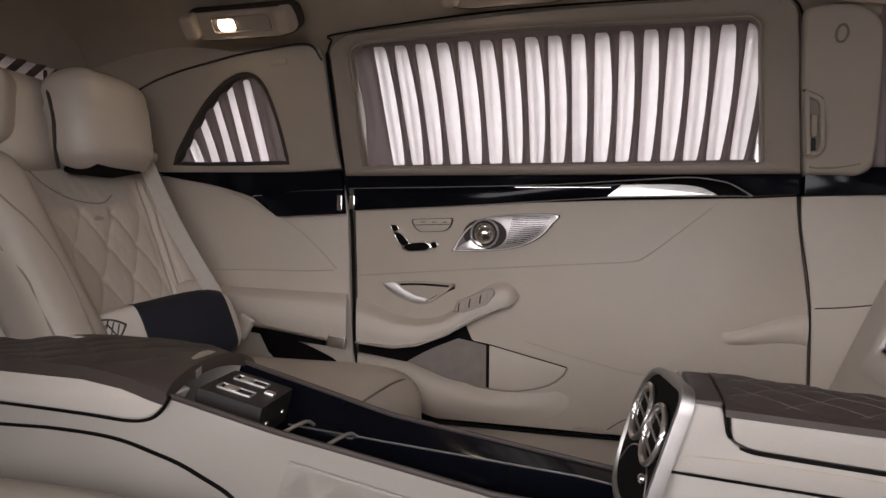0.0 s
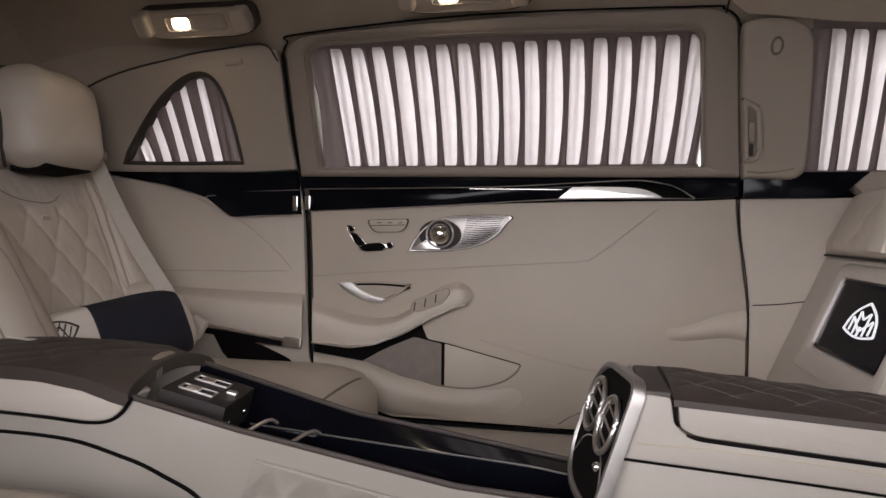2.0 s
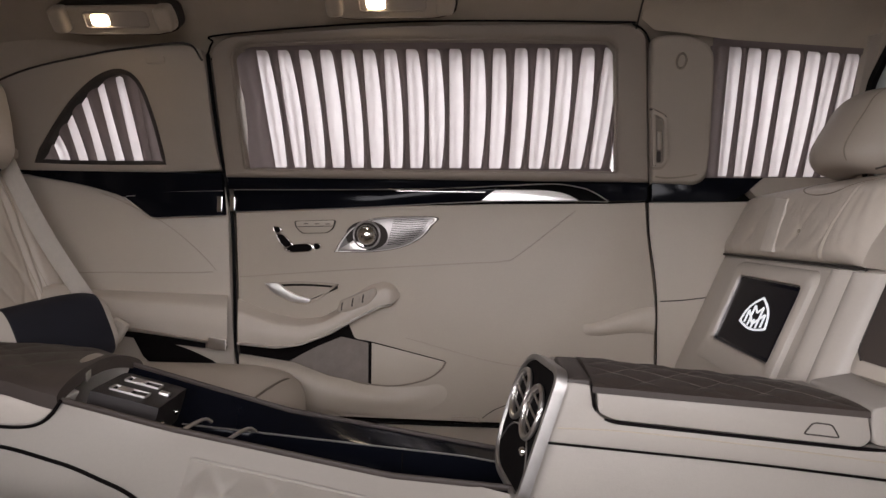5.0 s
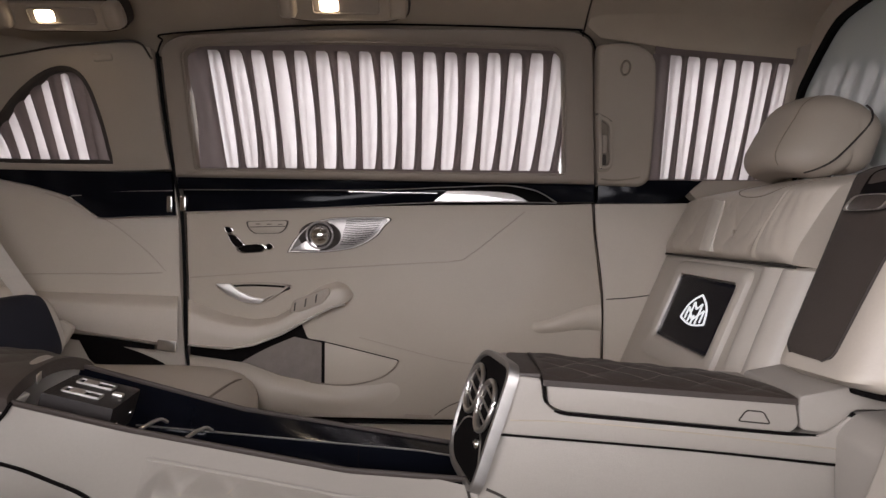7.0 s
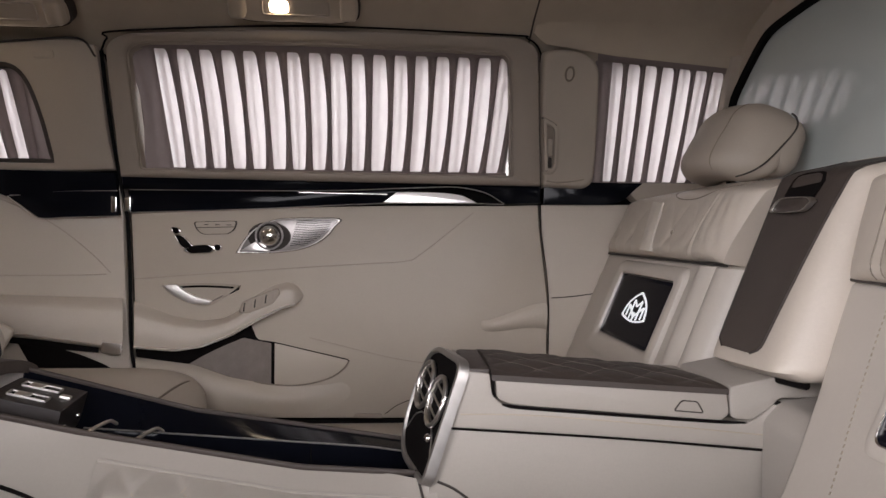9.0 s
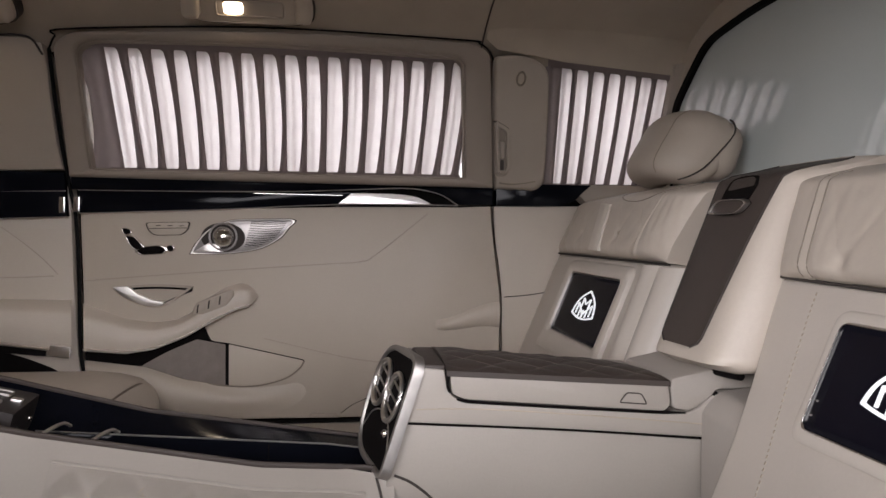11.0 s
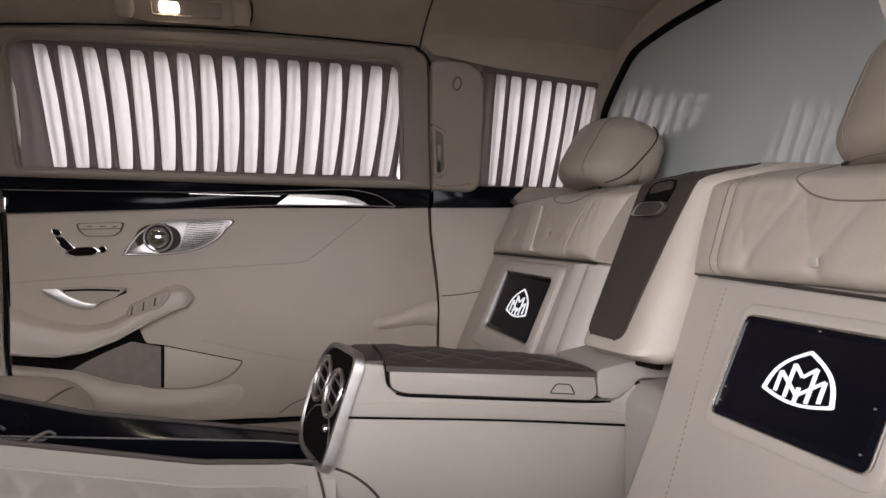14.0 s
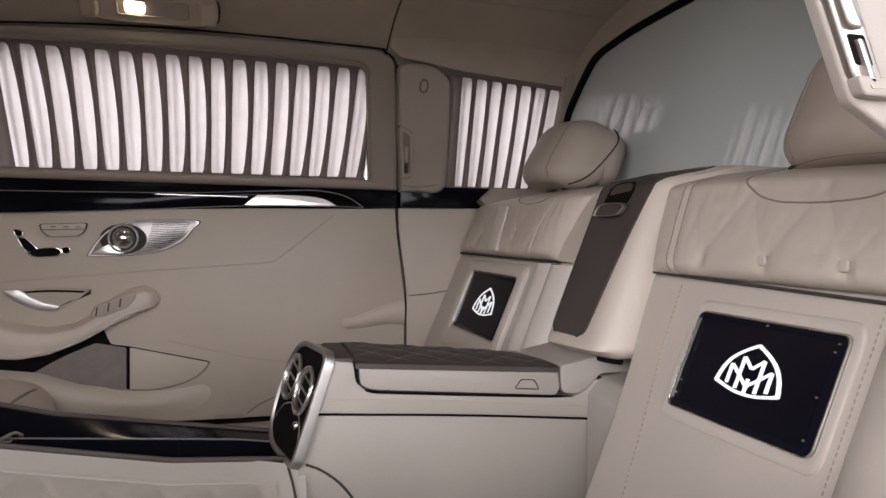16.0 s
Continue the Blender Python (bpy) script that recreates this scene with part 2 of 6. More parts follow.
def sheet(fn, nu, nv, thick=None):
    """A surface from fn(u, v), with thickness along the vector thick."""
    bm = bmesh.new()
    g = [[bm.verts.new(fn(i / nu, j / nv)) for j in range(nv + 1)] for i in range(nu + 1)]
    for i in range(nu):
        for j in range(nv):
            bm.faces.new((g[i][j], g[i + 1][j], g[i + 1][j + 1], g[i][j + 1]))
    if thick is not None:
        th = Vector(thick)
        b = [[bm.verts.new(g[i][j].co + th) for j in range(nv + 1)] for i in range(nu + 1)]
        for i in range(nu):
            for j in range(nv):
                bm.faces.new((b[i][j], b[i][j + 1], b[i + 1][j + 1], b[i + 1][j]))
        for i in range(nu):
            for j in (0, nv):
                bm.faces.new((g[i][j], g[i + 1][j], b[i + 1][j], b[i][j]))
        for j in range(nv):
            for i in (0, nu):
                bm.faces.new((g[i][j], g[i][j + 1], b[i][j + 1], b[i][j]))
    return bm


def quilt(a, b, da, db, h):
    """Height of diamond quilting at (a, b)."""
    s, t = a / da + b / db, a / da - b / db
    return h * (abs(math.sin(math.pi * s)) * abs(math.sin(math.pi * t))) ** 0.45


def soft_pad(pts, d0, d1, place=on_wall, round_share=0.35, steps=10, power=2.4):
    """A padded form: its outline at depth d0, swelling to d1 with softly rounded shoulders."""
    bm = bmesh.new()
    cx, cz = sum(p[0] for p in pts) / len(pts), sum(p[1] for p in pts) / len(pts)
    rows = []
    for i in range(steps + 1):
        k = i / steps
        d = mixp(d0, d1, (1 - (1 - k) ** power) ** (1 / power))
        f = 1 - round_share * k * k
        rows.append([bm.verts.new(place(cx + (a - cx) * f, cz + (b - cz) * f, d)) for a, b in pts])
    n = len(pts)
    for A, B in zip(rows, rows[1:]):
        for i in range(n):
            bm.faces.new((A[i], A[(i + 1) % n], B[(i + 1) % n], B[i]))
    bm.faces.new(rows[-1])
    return bm


def seam(path, r=0.0016, n=6):
    return tube(path, r, n)


# ---- structure ----
FLOOR_Z, REAR_X, GLASS_X = 0.0, -1.95, 0.87
MID = 0.95


def box(x0, x1, y0, y1, z0, z1, bevel=0.0):
    bm = bmesh.new()
    bmesh.ops.create_cube(bm, size=1)
    for v in bm.verts:
        v.co = Vector((mixp(x0, x1, v.co.x + 0.5), mixp(y0, y1, v.co.y + 0.5), mixp(z0, z1, v.co.z + 0.5)))
    if bevel:
        bmesh.ops.bevel(bm, geom=bm.edges[:], offset=bevel, segments=2, affect="EDGES", profile=0.5)
    return bm


def setting(name, bm, mat, label, category, smooth=True):
    return tagged(part(name, bm, mat, None, "", smooth), label, category, "", "structure")


setting("floor", sheet(lambda u, v: Vector((mixp(REAR_X, 1.9, u), mixp(-0.05, 1.9, v), 0.012 * noise.noise((u * 20, v * 12, 0)))), 60, 30, (0, 0, -0.05)),
        CARPET, "deep pile beige carpet on the cabin floor", "floor")
setting("ground", box(-8, 8, -8, 9, -0.42, -0.35), CARPET, "plain pale studio floor under the car", "ground")


def roof(u, v):
    """The headliner: flat over the middle, curving down to the rails on both sides and to the rear."""
    x, y = mixp(REAR_X, 1.9, u), mixp(0.22, 1.68, v)
    e = abs(y - MID) / 0.73
    z = 1.205 - 0.165 * e ** 4
    z -= 0.10 * smoothstep(-1.15, REAR_X, x) if x < -1.15 else 0
    z -= 0.05 * smoothstep(0.5, 1.9, x)
    return Vector((x, y, z))


setting("ceiling", sheet(roof, 50, 40, (0, 0, 0.03)), HEADLINER, "beige microfibre headliner curving down to the side rails", "ceiling")
setting("wall_rear", box(REAR_X - 0.05, REAR_X, 0.05, 1.85, 0, 0.84), TAUPE, "taupe lined rear wall of the cabin", "wall")
setting("parcel_shelf", box(REAR_X, -1.55, 0.1, 1.76, 0.74, 0.78, 0.01), TAUPE, "taupe shelf behind the rear seats", "shelf")
setting("backdrop", box(-2.6, 1.6, 2.12, 2.14, 0.45, 1.6), OUTSIDE, "bright white studio wall outside the curtained windows", "backdrop")

# outer shell behind the linings: below the belt, posts between the windows, roof rails
setting("wall_side", box(REAR_X, 1.9, 1.845, 1.875, -0.05, 0.735), RUBBER, "dark outer shell behind the door linings", "wall")
for pts in ([(-0.925, 0.70), (-0.70, 0.70), (-0.675, 1.10), (-0.945, 1.10)], [(0.312, 0.70), (0.548, 0.70), (0.515, 1.10), (0.275, 1.10)], [(-1.95, 0.70), (-1.315, 0.70), (-1.325, 0.80), (-1.13, 1.0), (-0.985, 1.02), (-0.75, 1.10), (-1.95, 1.16)],
            [(-1.0, 1.07), (1.9, 1.05), (1.9, 1.28), (-1.0, 1.28)], [(0.86, 0.70), (1.9, 0.70), (1.9, 1.1), (0.85, 1.1)]):
    setting("wall_post", prism(pts, -0.115, -0.085), RUBBER, "dark body post behind the window linings", "wall", False)
setting("roof_rail", sheet(lambda u, v: Vector((mixp(REAR_X, -0.74, u), mixp(1.69, 1.60, v), mixp(mixp(0.86, 1.052, smoothstep(0.1, 1, u)), 1.13, v))), 24, 6, (0, 0.03, 0)), HEADLINER, "beige headliner edge above the side lining", "trim")

# joint across the headliner above the front door edge
setting("trim", seam([roof((0.31 - REAR_X) / (1.9 - REAR_X), k / 24) + Vector((0, 0, -0.001)) for k in range(25)], 0.0022), SEAM, "dark joint line across the beige headliner", "trim")

# side lining above the belt: frame of the door window, quarter panel, pillar
DOOR_L, DOOR_R = -0.752, 0.385


def lining(name, pts, d0, d1, mat, parent, label="", bevel=0.004):
    return part(name, prism(pts, d0, d1, bevel), mat, parent, label)


# ---- rear side door ----
door = thing("door_1", "long beige leather limousine door with curtained window, closed", "door", "", "structure", (-0.2, 1.77, 0.07))
panel_low = [(-0.735, 0.648), (-0.05, 0.668), (0.28, 0.672), (0.372, 0.676), (0.378, 0.60), (0.402, 0.42), (0.404, 0.09), (0.02, 0.078), (-0.5, 0.082), (-0.70, 0.14), (-0.722, 0.24), (-0.728, 0.45)]
lining("door_panel", panel_low, -0.06, 0.0, PANEL, door, "smooth beige leather door panel")

# window frame: outer edge by the door gap, inner edge round the curtain
fo = rounded([(-0.757, 0.735), (0.376, 0.728), (0.330, 1.066), (0.285, 1.088), (-0.25, 1.092), (-0.69, 1.070), (-0.738, 1.045)], [0.005, 0.005, 0.03, 0.05, 0.2, 0.08, 0.03], 6)
fi = rounded([(-0.702, 0.755), (0.295, 0.752), (0.263, 1.040), (0.243, 1.056), (-0.25, 1.066), (-0.650, 1.057), (-0.690, 1.038)], [0.012, 0.012, 0.02, 0.03, 0.2, 0.05, 0.025], 6)
part("window_frame", ring(fo, fi, -0.05, 0.022, bevel=0.008), FRAME, door, "taupe padded window surround, darkened for weaker light")
part("window_rim", ring(fi, inset(fi, 0.004), -0.03, 0.012, bevel=0.0015), FRAME, door)


def pane(name, pts, parent):
    g = bpy.data.materials.get("window_glass")
    if g is None:
        g = bpy.data.materials.new("window_glass")
        g.use_nodes = True
        b = g.node_tree.nodes["Principled BSDF"]
        b.inputs["Base Color"].default_value = (0.9, 0.92, 0.92, 1)
        b.inputs["Transmission Weight"].default_value = 1.0
        b.inputs["Roughness"].default_value = 0.0
        b.inputs["IOR"].default_value = 1.05
    ob = part(name, prism(pts, -0.075, -0.07), g, parent)
    ob.visible_shadow = False
    return ob


pane("pane", [(-0.73, 0.745), (0.34, 0.742), (0.30, 1.075), (-0.70, 1.075)], door)

# black lacquer belt rail with a fine silver line, a lower strip and the ivory inlay
rail_up = [(-0.752, 0.703), (-0.4, 0.703), (0.0, 0.716), (0.14, 0.722), (0.22, 0.709), (0.274, 0.677), (0.376, 0.679), (0.376, 0.727), (-0.755, 0.737)]
lining("belt_rail", rail_up, -0.03, 0.014, LACQUER, door, "black lacquer belt rail", 0.005)
rail_low = [(-0.736, 0.641), (-0.4, 0.656), (-0.06, 0.675), (-0.03, 0.700), (0.02, 0.711), (-0.1, 0.709), (-0.3, 0.700), (-0.736, 0.699)]
lining("belt_strip", rail_low, -0.03, 0.006, LACQUER, door, "gloss black trim strip", 0.003)
inlay = [(-0.060, 0.6765), (-0.024, 0.7055)] + [tuple(p) for p in spline([(0.02, 0.7065), (0.10, 0.7055), (0.15, 0.700), (0.178, 0.690), (0.198, 0.679)], 5)]
lining("inlay", inlay, -0.03, 0.010, IVORY, door, "pale satin silver inlay", 0.001)
part("bright_line", seam([on_wall(p.x, p.y, 0.0145) for p in spline([(-0.735, 0.701), (-0.45, 0.703), (-0.2, 0.707), (0.0, 0.7165), (0.13, 0.722), (0.20, 0.713), (0.235, 0.701), (0.274, 0.677)], 6)], 0.0012), SILVER, door)
part("lower_line", seam([on_wall(p.x, p.y, 0.007) for p in spline([(-0.735, 0.640), (-0.4, 0.655), (-0.06, 0.674), (0.2, 0.677), (0.274, 0.676)], 6)], 0.0014), SILVER, door)
# Silver sliver painted as a reflection line in the lacquer
part("reflection_strip", prism([(-0.29, 0.7005), (-0.05, 0.6985), (-0.05, 0.7000), (-0.29, 0.7022)], 0.0, 0.0085, 0.0), SILVER, door)
part("end_cap", prism(rounded([(-0.748, 0.643), (-0.732, 0.643), (-0.732, 0.683), (-0.748, 0.683)], 0.002, 2), -0.02, 0.012, 0.002), CHROME, door, "chrome end cap")

# creases pressed into the leather panel
part("crease", seam([on_wall(p.x, p.y, 0.0002) for p in spline([(-0.724, 0.462), (-0.4, 0.487), (-0.1, 0.508), (0.0, 0.515), (0.045, 0.535), (0.19, 0.652)], 8)], 0.0013), TAUPE, door)
part("pocket_crease", seam([on_wall(p.x, p.y, 0.0002) for p in spline([(-0.26, 0.303), (-0.1, 0.262), (0.0, 0.240), (0.10, 0.228)], 8)], 0.0013), TAUPE, door)


def bulge(u, v):
    """A soft pad that swells out of the panel."""
    x = mixp(0.205, 0.4, u)
    zc = mixp(0.350, 0.402, smoothstep(0, 1.0, u))
    w = 0.025 + 0.05 * u
    z = zc - v * w
    d = 0.02 * (math.sin(math.pi * min(1, v * 0.9 + 0.08)) ** 0.6) * smoothstep(0, 0.25, u)
    return on_wall(x, z, d - 0.002)


part("pad", sheet(bulge, 24, 10), PANEL, door, "swelling leather pad")

# seat switches shaped like a seat, memory switch, tweeter
for k, pts in enumerate((
        [(-0.627, 0.603), (-0.607, 0.600), (-0.603, 0.588), (-0.620, 0.585)],
        [(-0.618, 0.583), (-0.597, 0.579), (-0.572, 0.553), (-0.590, 0.545), (-0.604, 0.556)],
        [(-0.592, 0.542), (-0.570, 0.553), (-0.530, 0.556), (-0.515, 0.546), (-0.525, 0.535), (-0.575, 0.532)],
        [(-0.514, 0.556), (-0.500, 0.558), (-0.494, 0.548), (-0.502, 0.540), (-0.513, 0.543)])):
    sw = part("seat_switch", prism(rounded(pts, 0.006, 4), -0.01, 0.013, 0.003), DARK, door, "black seat adjuster switch")
    part("switch_rim", ring(rounded(scaled(pts, 1.16), 0.007, 4), rounded(scaled(pts, 0.90), 0.006, 4), 0.0, 0.0115, bevel=0.002), CHROME, sw)
mem = rounded([(-0.568, 0.617), (-0.455, 0.621), (-0.462, 0.598), (-0.478, 0.586), (-0.545, 0.584), (-0.562, 0.598)], 0.008, 4)
memory = part("memory_switch", prism(mem, -0.01, 0.006, 0.003), PANEL, door, "beige memory switch plate")
part("switch_rim", ring(scaled(mem, 1.04), scaled(mem, 0.97), 0.0, 0.0055), SEAM, memory)
part("key_line", seam([on_wall(-0.560, 0.602, 0.0065), on_wall(-0.462, 0.605, 0.0065)], 0.001), SEAM, memory)
for k in range(3):
    part("key_mark", prism([(-0.542 + 0.03 * k, 0.609), (-0.530 + 0.03 * k, 0.6095), (-0.530 + 0.03 * k, 0.6115), (-0.542 + 0.03 * k, 0.611)], 0.005, 0.0067), SEAM, memory)

tw = [tuple(p) for p in spline([(-0.452, 0.536), (-0.435, 0.566), (-0.405, 0.600), (-0.36, 0.622), (-0.31, 0.629), (-0.187, 0.630), (-0.198, 0.606), (-0.222, 0.578), (-0.27, 0.552), (-0.33, 0.540), (-0.39, 0.536)], 5)]
tweeter = part("tweeter", prism(tw, -0.01, 0.006, 0.003), STEEL, door, "brushed silver loudspeaker plate")
part("tweeter_rim", ring(scaled(tw, 1.02), scaled(tw, 0.975), 0.0, 0.010, bevel=0.002), SILVER, tweeter)
part("tweeter_gap", ring(scaled(tw, 1.05), scaled(tw, 1.015), -0.004, 0.002), SEAM, tweeter)
part("tweeter_well", prism([(-0.368 + 0.058 * math.cos(a), 0.580 + 0.040 * math.sin(a)) for a in np.linspace(0, 2 * math.pi, 33)[:-1]], 0.0, 0.0066), SEAM, tweeter, "dark round well")
part("tweeter_cone", prism(rounded([(-0.446, 0.540), (-0.405, 0.566), (-0.385, 0.560), (-0.365, 0.541)], 0.004, 3), 0.0, 0.009, 0.002), SILVER, tweeter, "bright sound guide")
bm = rbox(0.030, 0.030, 0.030, 0.0299, 7, None, pose(-0.368, WALL - 0.002, 0.582))
part("tweeter_ball", bm, CHROME, tweeter, "polished round tweeter")
part("tweeter_ring", tube([on_wall(-0.368 + 0.036 * math.cos(a), 0.582 + 0.036 * math.sin(a), 0.009) for a in np.linspace(0, 2 * math.pi, 33)[:-1]], 0.003, 8, closed=True), STEEL, tweeter)
for k in range(15):
    z0 = 0.556 + 0.0048 * k
    x0, x1 = -0.312 + 0.0012 * k, -0.312 + float(np.interp(z0, [0.552, 0.58, 0.606, 0.63], [0.035, 0.085, 0.108, 0.12]))
    part("grille_slot", seam([on_wall(x0, z0, 0.0062), on_wall((x0 + x1) / 2, z0 + 0.003, 0.0062), on_wall(x1 - 0.004, z0 + 0.001, 0.0062)], 0.0009, 5), DARK, tweeter)

# opening lever in its shell
cup = [tuple(p) for p in spline([(-0.652, 0.446), (-0.55, 0.452), (-0.452, 0.447), (-0.458, 0.436), (-0.50, 0.405), (-0.535, 0.390), (-0.58, 0.397), (-0.63, 0.425)], 5)]
shell = part("handle_shell", ring(cup, inset(cup, 0.006), -0.004, 0.006, bevel=0.002), TAUPE, door, "taupe handle recess")
# Dark plate left showing on top as the upper rim's painted shadow
part("recess", prism(inset(cup, 0.005), -0.003, 0.0018), DARK, shell)
part("recess_floor", prism([(a, b - 0.0065) for a, b in inset(cup, 0.0055)], 0.0, 0.0028), TAUPE, shell)
blade = rounded([(-0.650, 0.446), (-0.612, 0.448), (-0.588, 0.428), (-0.553, 0.412), (-0.518, 0.405), (-0.528, 0.394), (-0.578, 0.398), (-0.627, 0.422)], 0.004, 3)
part("door_lever", prism(blade, 0.002, 0.014, 0.004, on_wall, 3), SILVER, door, "silver door opening lever")

# armrest that grows out of the panel, with switches and a silver lower edge


def arm(u, v):
    """Armrest skin: u along the door, v from the panel's root over the front to the underside."""
    x = mixp(-0.728, -0.276, u)
    top = float(np.interp(x, [-0.728, -0.62, -0.55, -0.49, -0.45, -0.41, -0.36, -0.32, -0.292, -0.276], [0.402, 0.362, 0.350, 0.357, 0.378, 0.415, 0.447, 0.458, 0.448, 0.424]))
    low = float(np.interp(x, [-0.728, -0.62, -0.55, -0.47, -0.39, -0.33, -0.30, -0.276], [0.275, 0.267, 0.278, 0.310, 0.356, 0.386, 0.392, 0.415]))
    out = 0.050 * (1 - 0.35 * smoothstep(0.4, 1, u)) * math.sqrt(max(0.0, 1 - smoothstep(0.90, 1.0, u) ** 2))
    if v < 0.4:
        k = v / 0.4
        z, d = mixp(top, mixp(top, low, 0.38), k), out * math.sin(k * math.pi / 2) ** 1.3
    elif v < 0.85:
        k = (v - 0.4) / 0.45
        z, d = mixp(mixp(top, low, 0.38), low, k), out * (1 + 0.12 * math.sin(math.pi * k))
    else:
        k = (v - 0.85) / 0.15
        z, d = low, out * (1 - k)
    return seen_on_wall(x, z, d - 0.001)


armrest = part("armrest", sheet(arm, 40, 20), LEATHER, door, "padded beige leather armrest")
part("armrest_edge", tube([arm(k / 40, 0.83) + Vector((0, -0.0035, -0.001)) for k in range(39)], 0.0030, 8), IVORY, door, "satin silver armrest edge")
sw_pts = [(-0.452, 0.372), (-0.44, 0.402), (-0.345, 0.440), (-0.338, 0.425), (-0.36, 0.395), (-0.42, 0.370)]
plate = part("switch_plate", prism(rounded(sw_pts, 0.008, 3), 0.02, 0.045, 0.004, seen_on_wall), TAUPE, door, "window switch plate")
for k in range(3):
    x, z = -0.427 + 0.029 * k, 0.388 + 0.0115 * k
    part("window_switch", prism(rounded([(x - 0.009, z - 0.012), (x + 0.010, z - 0.006), (x + 0.011, z + 0.017), (x - 0.006, z + 0.010)], 0.003, 3), 0.03, 0.050, 0.003, seen_on_wall), TAUPE, plate, "taupe window switch")
    part("switch_gap", prism(rounded([(x - 0.013, z - 0.015), (x - 0.008, z - 0.013), (x - 0.005, z + 0.010), (x - 0.010, z + 0.008)], 0.002, 2), 0.03, 0.0462, 0, seen_on_wall), SEAM, plate)

# storage pocket below the armrest
hole = rounded([(-0.722, 0.280), (-0.62, 0.280), (-0.55, 0.295), (-0.47, 0.325), (-0.42, 0.345), (-0.40, 0.298), (-0.36, 0.2925), (-0.148, 0.242), (-0.165, 0.215), (-0.205, 0.188), (-0.28, 0.170), (-0.36, 0.172), (-0.47, 0.190), (-0.57, 0.226), (-0.722, 0.246)], [0.004, 0.02, 0.02, 0.02, 0.004, 0.01, 0.01, 0.008, 0.02, 0.03, 0.05, 0.05, 0.05, 0.05, 0.004], 4)
# Dark plate stands in for the shade inside the pocket
part("pocket_shade", prism(hole, -0.004, 0.0022), DARK, door, "door pocket mouth, plate darkened as the shade under the armrest")
# Back of the pocket, with its shade put into the colour
part("pocket_back", prism(rounded([(-0.605, 0.218), (-0.52, 0.268), (-0.437, 0.303), (-0.362, 0.288), (-0.362, 0.174), (-0.44, 0.182), (-0.53, 0.208)], [0.01, 0.06, 0.004, 0.004, 0.004, 0.03, 0.03], 4), -0.002, 0.0032), POCKET_BROWN, door)
part("pocket_flap", prism(rounded([(-0.353, 0.2885), (-0.152, 0.2405), (-0.167, 0.215), (-0.206, 0.1885), (-0.28, 0.1705), (-0.353, 0.172)], [0.003, 0.006, 0.02, 0.02, 0.03, 0.003], 4), -0.002, 0.005, 0.003), PANEL, door)


def lip(u, v):
    """The rounded lower edge of the pocket, which runs into the panel at both ends."""
    x = mixp(-0.724, -0.04, u)
    top = float(np.interp(x, [-0.724, -0.57, -0.47, -0.36, -0.28, -0.205, -0.165, -0.13, -0.04], [0.250, 0.229, 0.193, 0.174, 0.172, 0.190, 0.215, 0.224, 0.232]))
    low = float(np.interp(x, [-0.724, -0.62, -0.5, -0.3, -0.04], [0.20, 0.12, 0.088, 0.086, 0.092]))
    z = mixp(top, low, v)
    fade = (1 - smoothstep(0.25, 1.0, u)) ** 1.4
    soft = smoothstep(0.35, 0.7, u)
    d = 0.042 * mixp(math.sin(math.pi * min(1, 0.03 + 0.97 * v)) ** 0.5, math.sin(math.pi * v) ** 2, soft) * fade - 0.0015 * smoothstep(0.5, 0.9, u)
    return seen_on_wall(x, z, d - 0.0005)


# Dark rod drawn along the opening in place of its shade
part("pocket_edge_shade", seam([seen_on_wall(p.x, p.y, 0.006) for p in spline([(-0.57, 0.229), (-0.47, 0.193), (-0.36, 0.174), (-0.28, 0.172), (-0.205, 0.190), (-0.165, 0.217), (-0.150, 0.240)], 6)], 0.0024), CREASE, door, "dark line painted as the pocket edge's shade")
part("pocket_lip", sheet(lip, 36, 14), PANEL, door, "padded pocket edge")
part("lower_crease", seam([on_wall(p.x, p.y, 0.001) for p in spline([(-0.05, 0.09), (-0.015, 0.115), (0.03, 0.135), (0.05, 0.16)], 5)], 0.0012), SEAM, door)
part("reflector", prism(rounded([(-0.14, 0.081), (-0.055, 0.079), (-0.06, 0.091), (-0.13, 0.092)], 0.004, 3), -0.002, 0.004, 0.002), TAUPE, door)

# dark gaps round the door
gap_l = [(-0.7535, 1.035), (-0.762, 0.9), (-0.764, 0.74), (-0.745, 0.63), (-0.737, 0.45), (-0.735, 0.30), (-0.725, 0.22), (-0.69, 0.13), (-0.55, 0.075)]
gap_top = [(-0.7535, 1.035), (-0.735, 1.062), (-0.70, 1.079), (-0.25, 1.102), (0.25, 1.097), (0.30, 1.091), (0.328, 1.076), (0.342, 1.055)]
gap_r = [(0.342, 1.055), (0.364, 0.9), (0.3795, 0.735), (0.3790, 0.68), (0.3815, 0.6), (0.4053, 0.42), (0.4073, 0.085)]
gap_b = [(-0.55, 0.075), (-0.3, 0.071), (0.0, 0.070), (0.411, 0.080)]
for pts, r in ((gap_l, 0.0048), (gap_top, 0.0024), (gap_r[:3], 0.0028), (gap_r[2:], 0.0013), (gap_b, 0.0050)):
    part("door_seal", tube([on_wall(p.x, p.y, 0.001) for p in spline(pts, 6)], r, 8), RUBBER, door, "black rubber door seal")

# ---- curtains ----


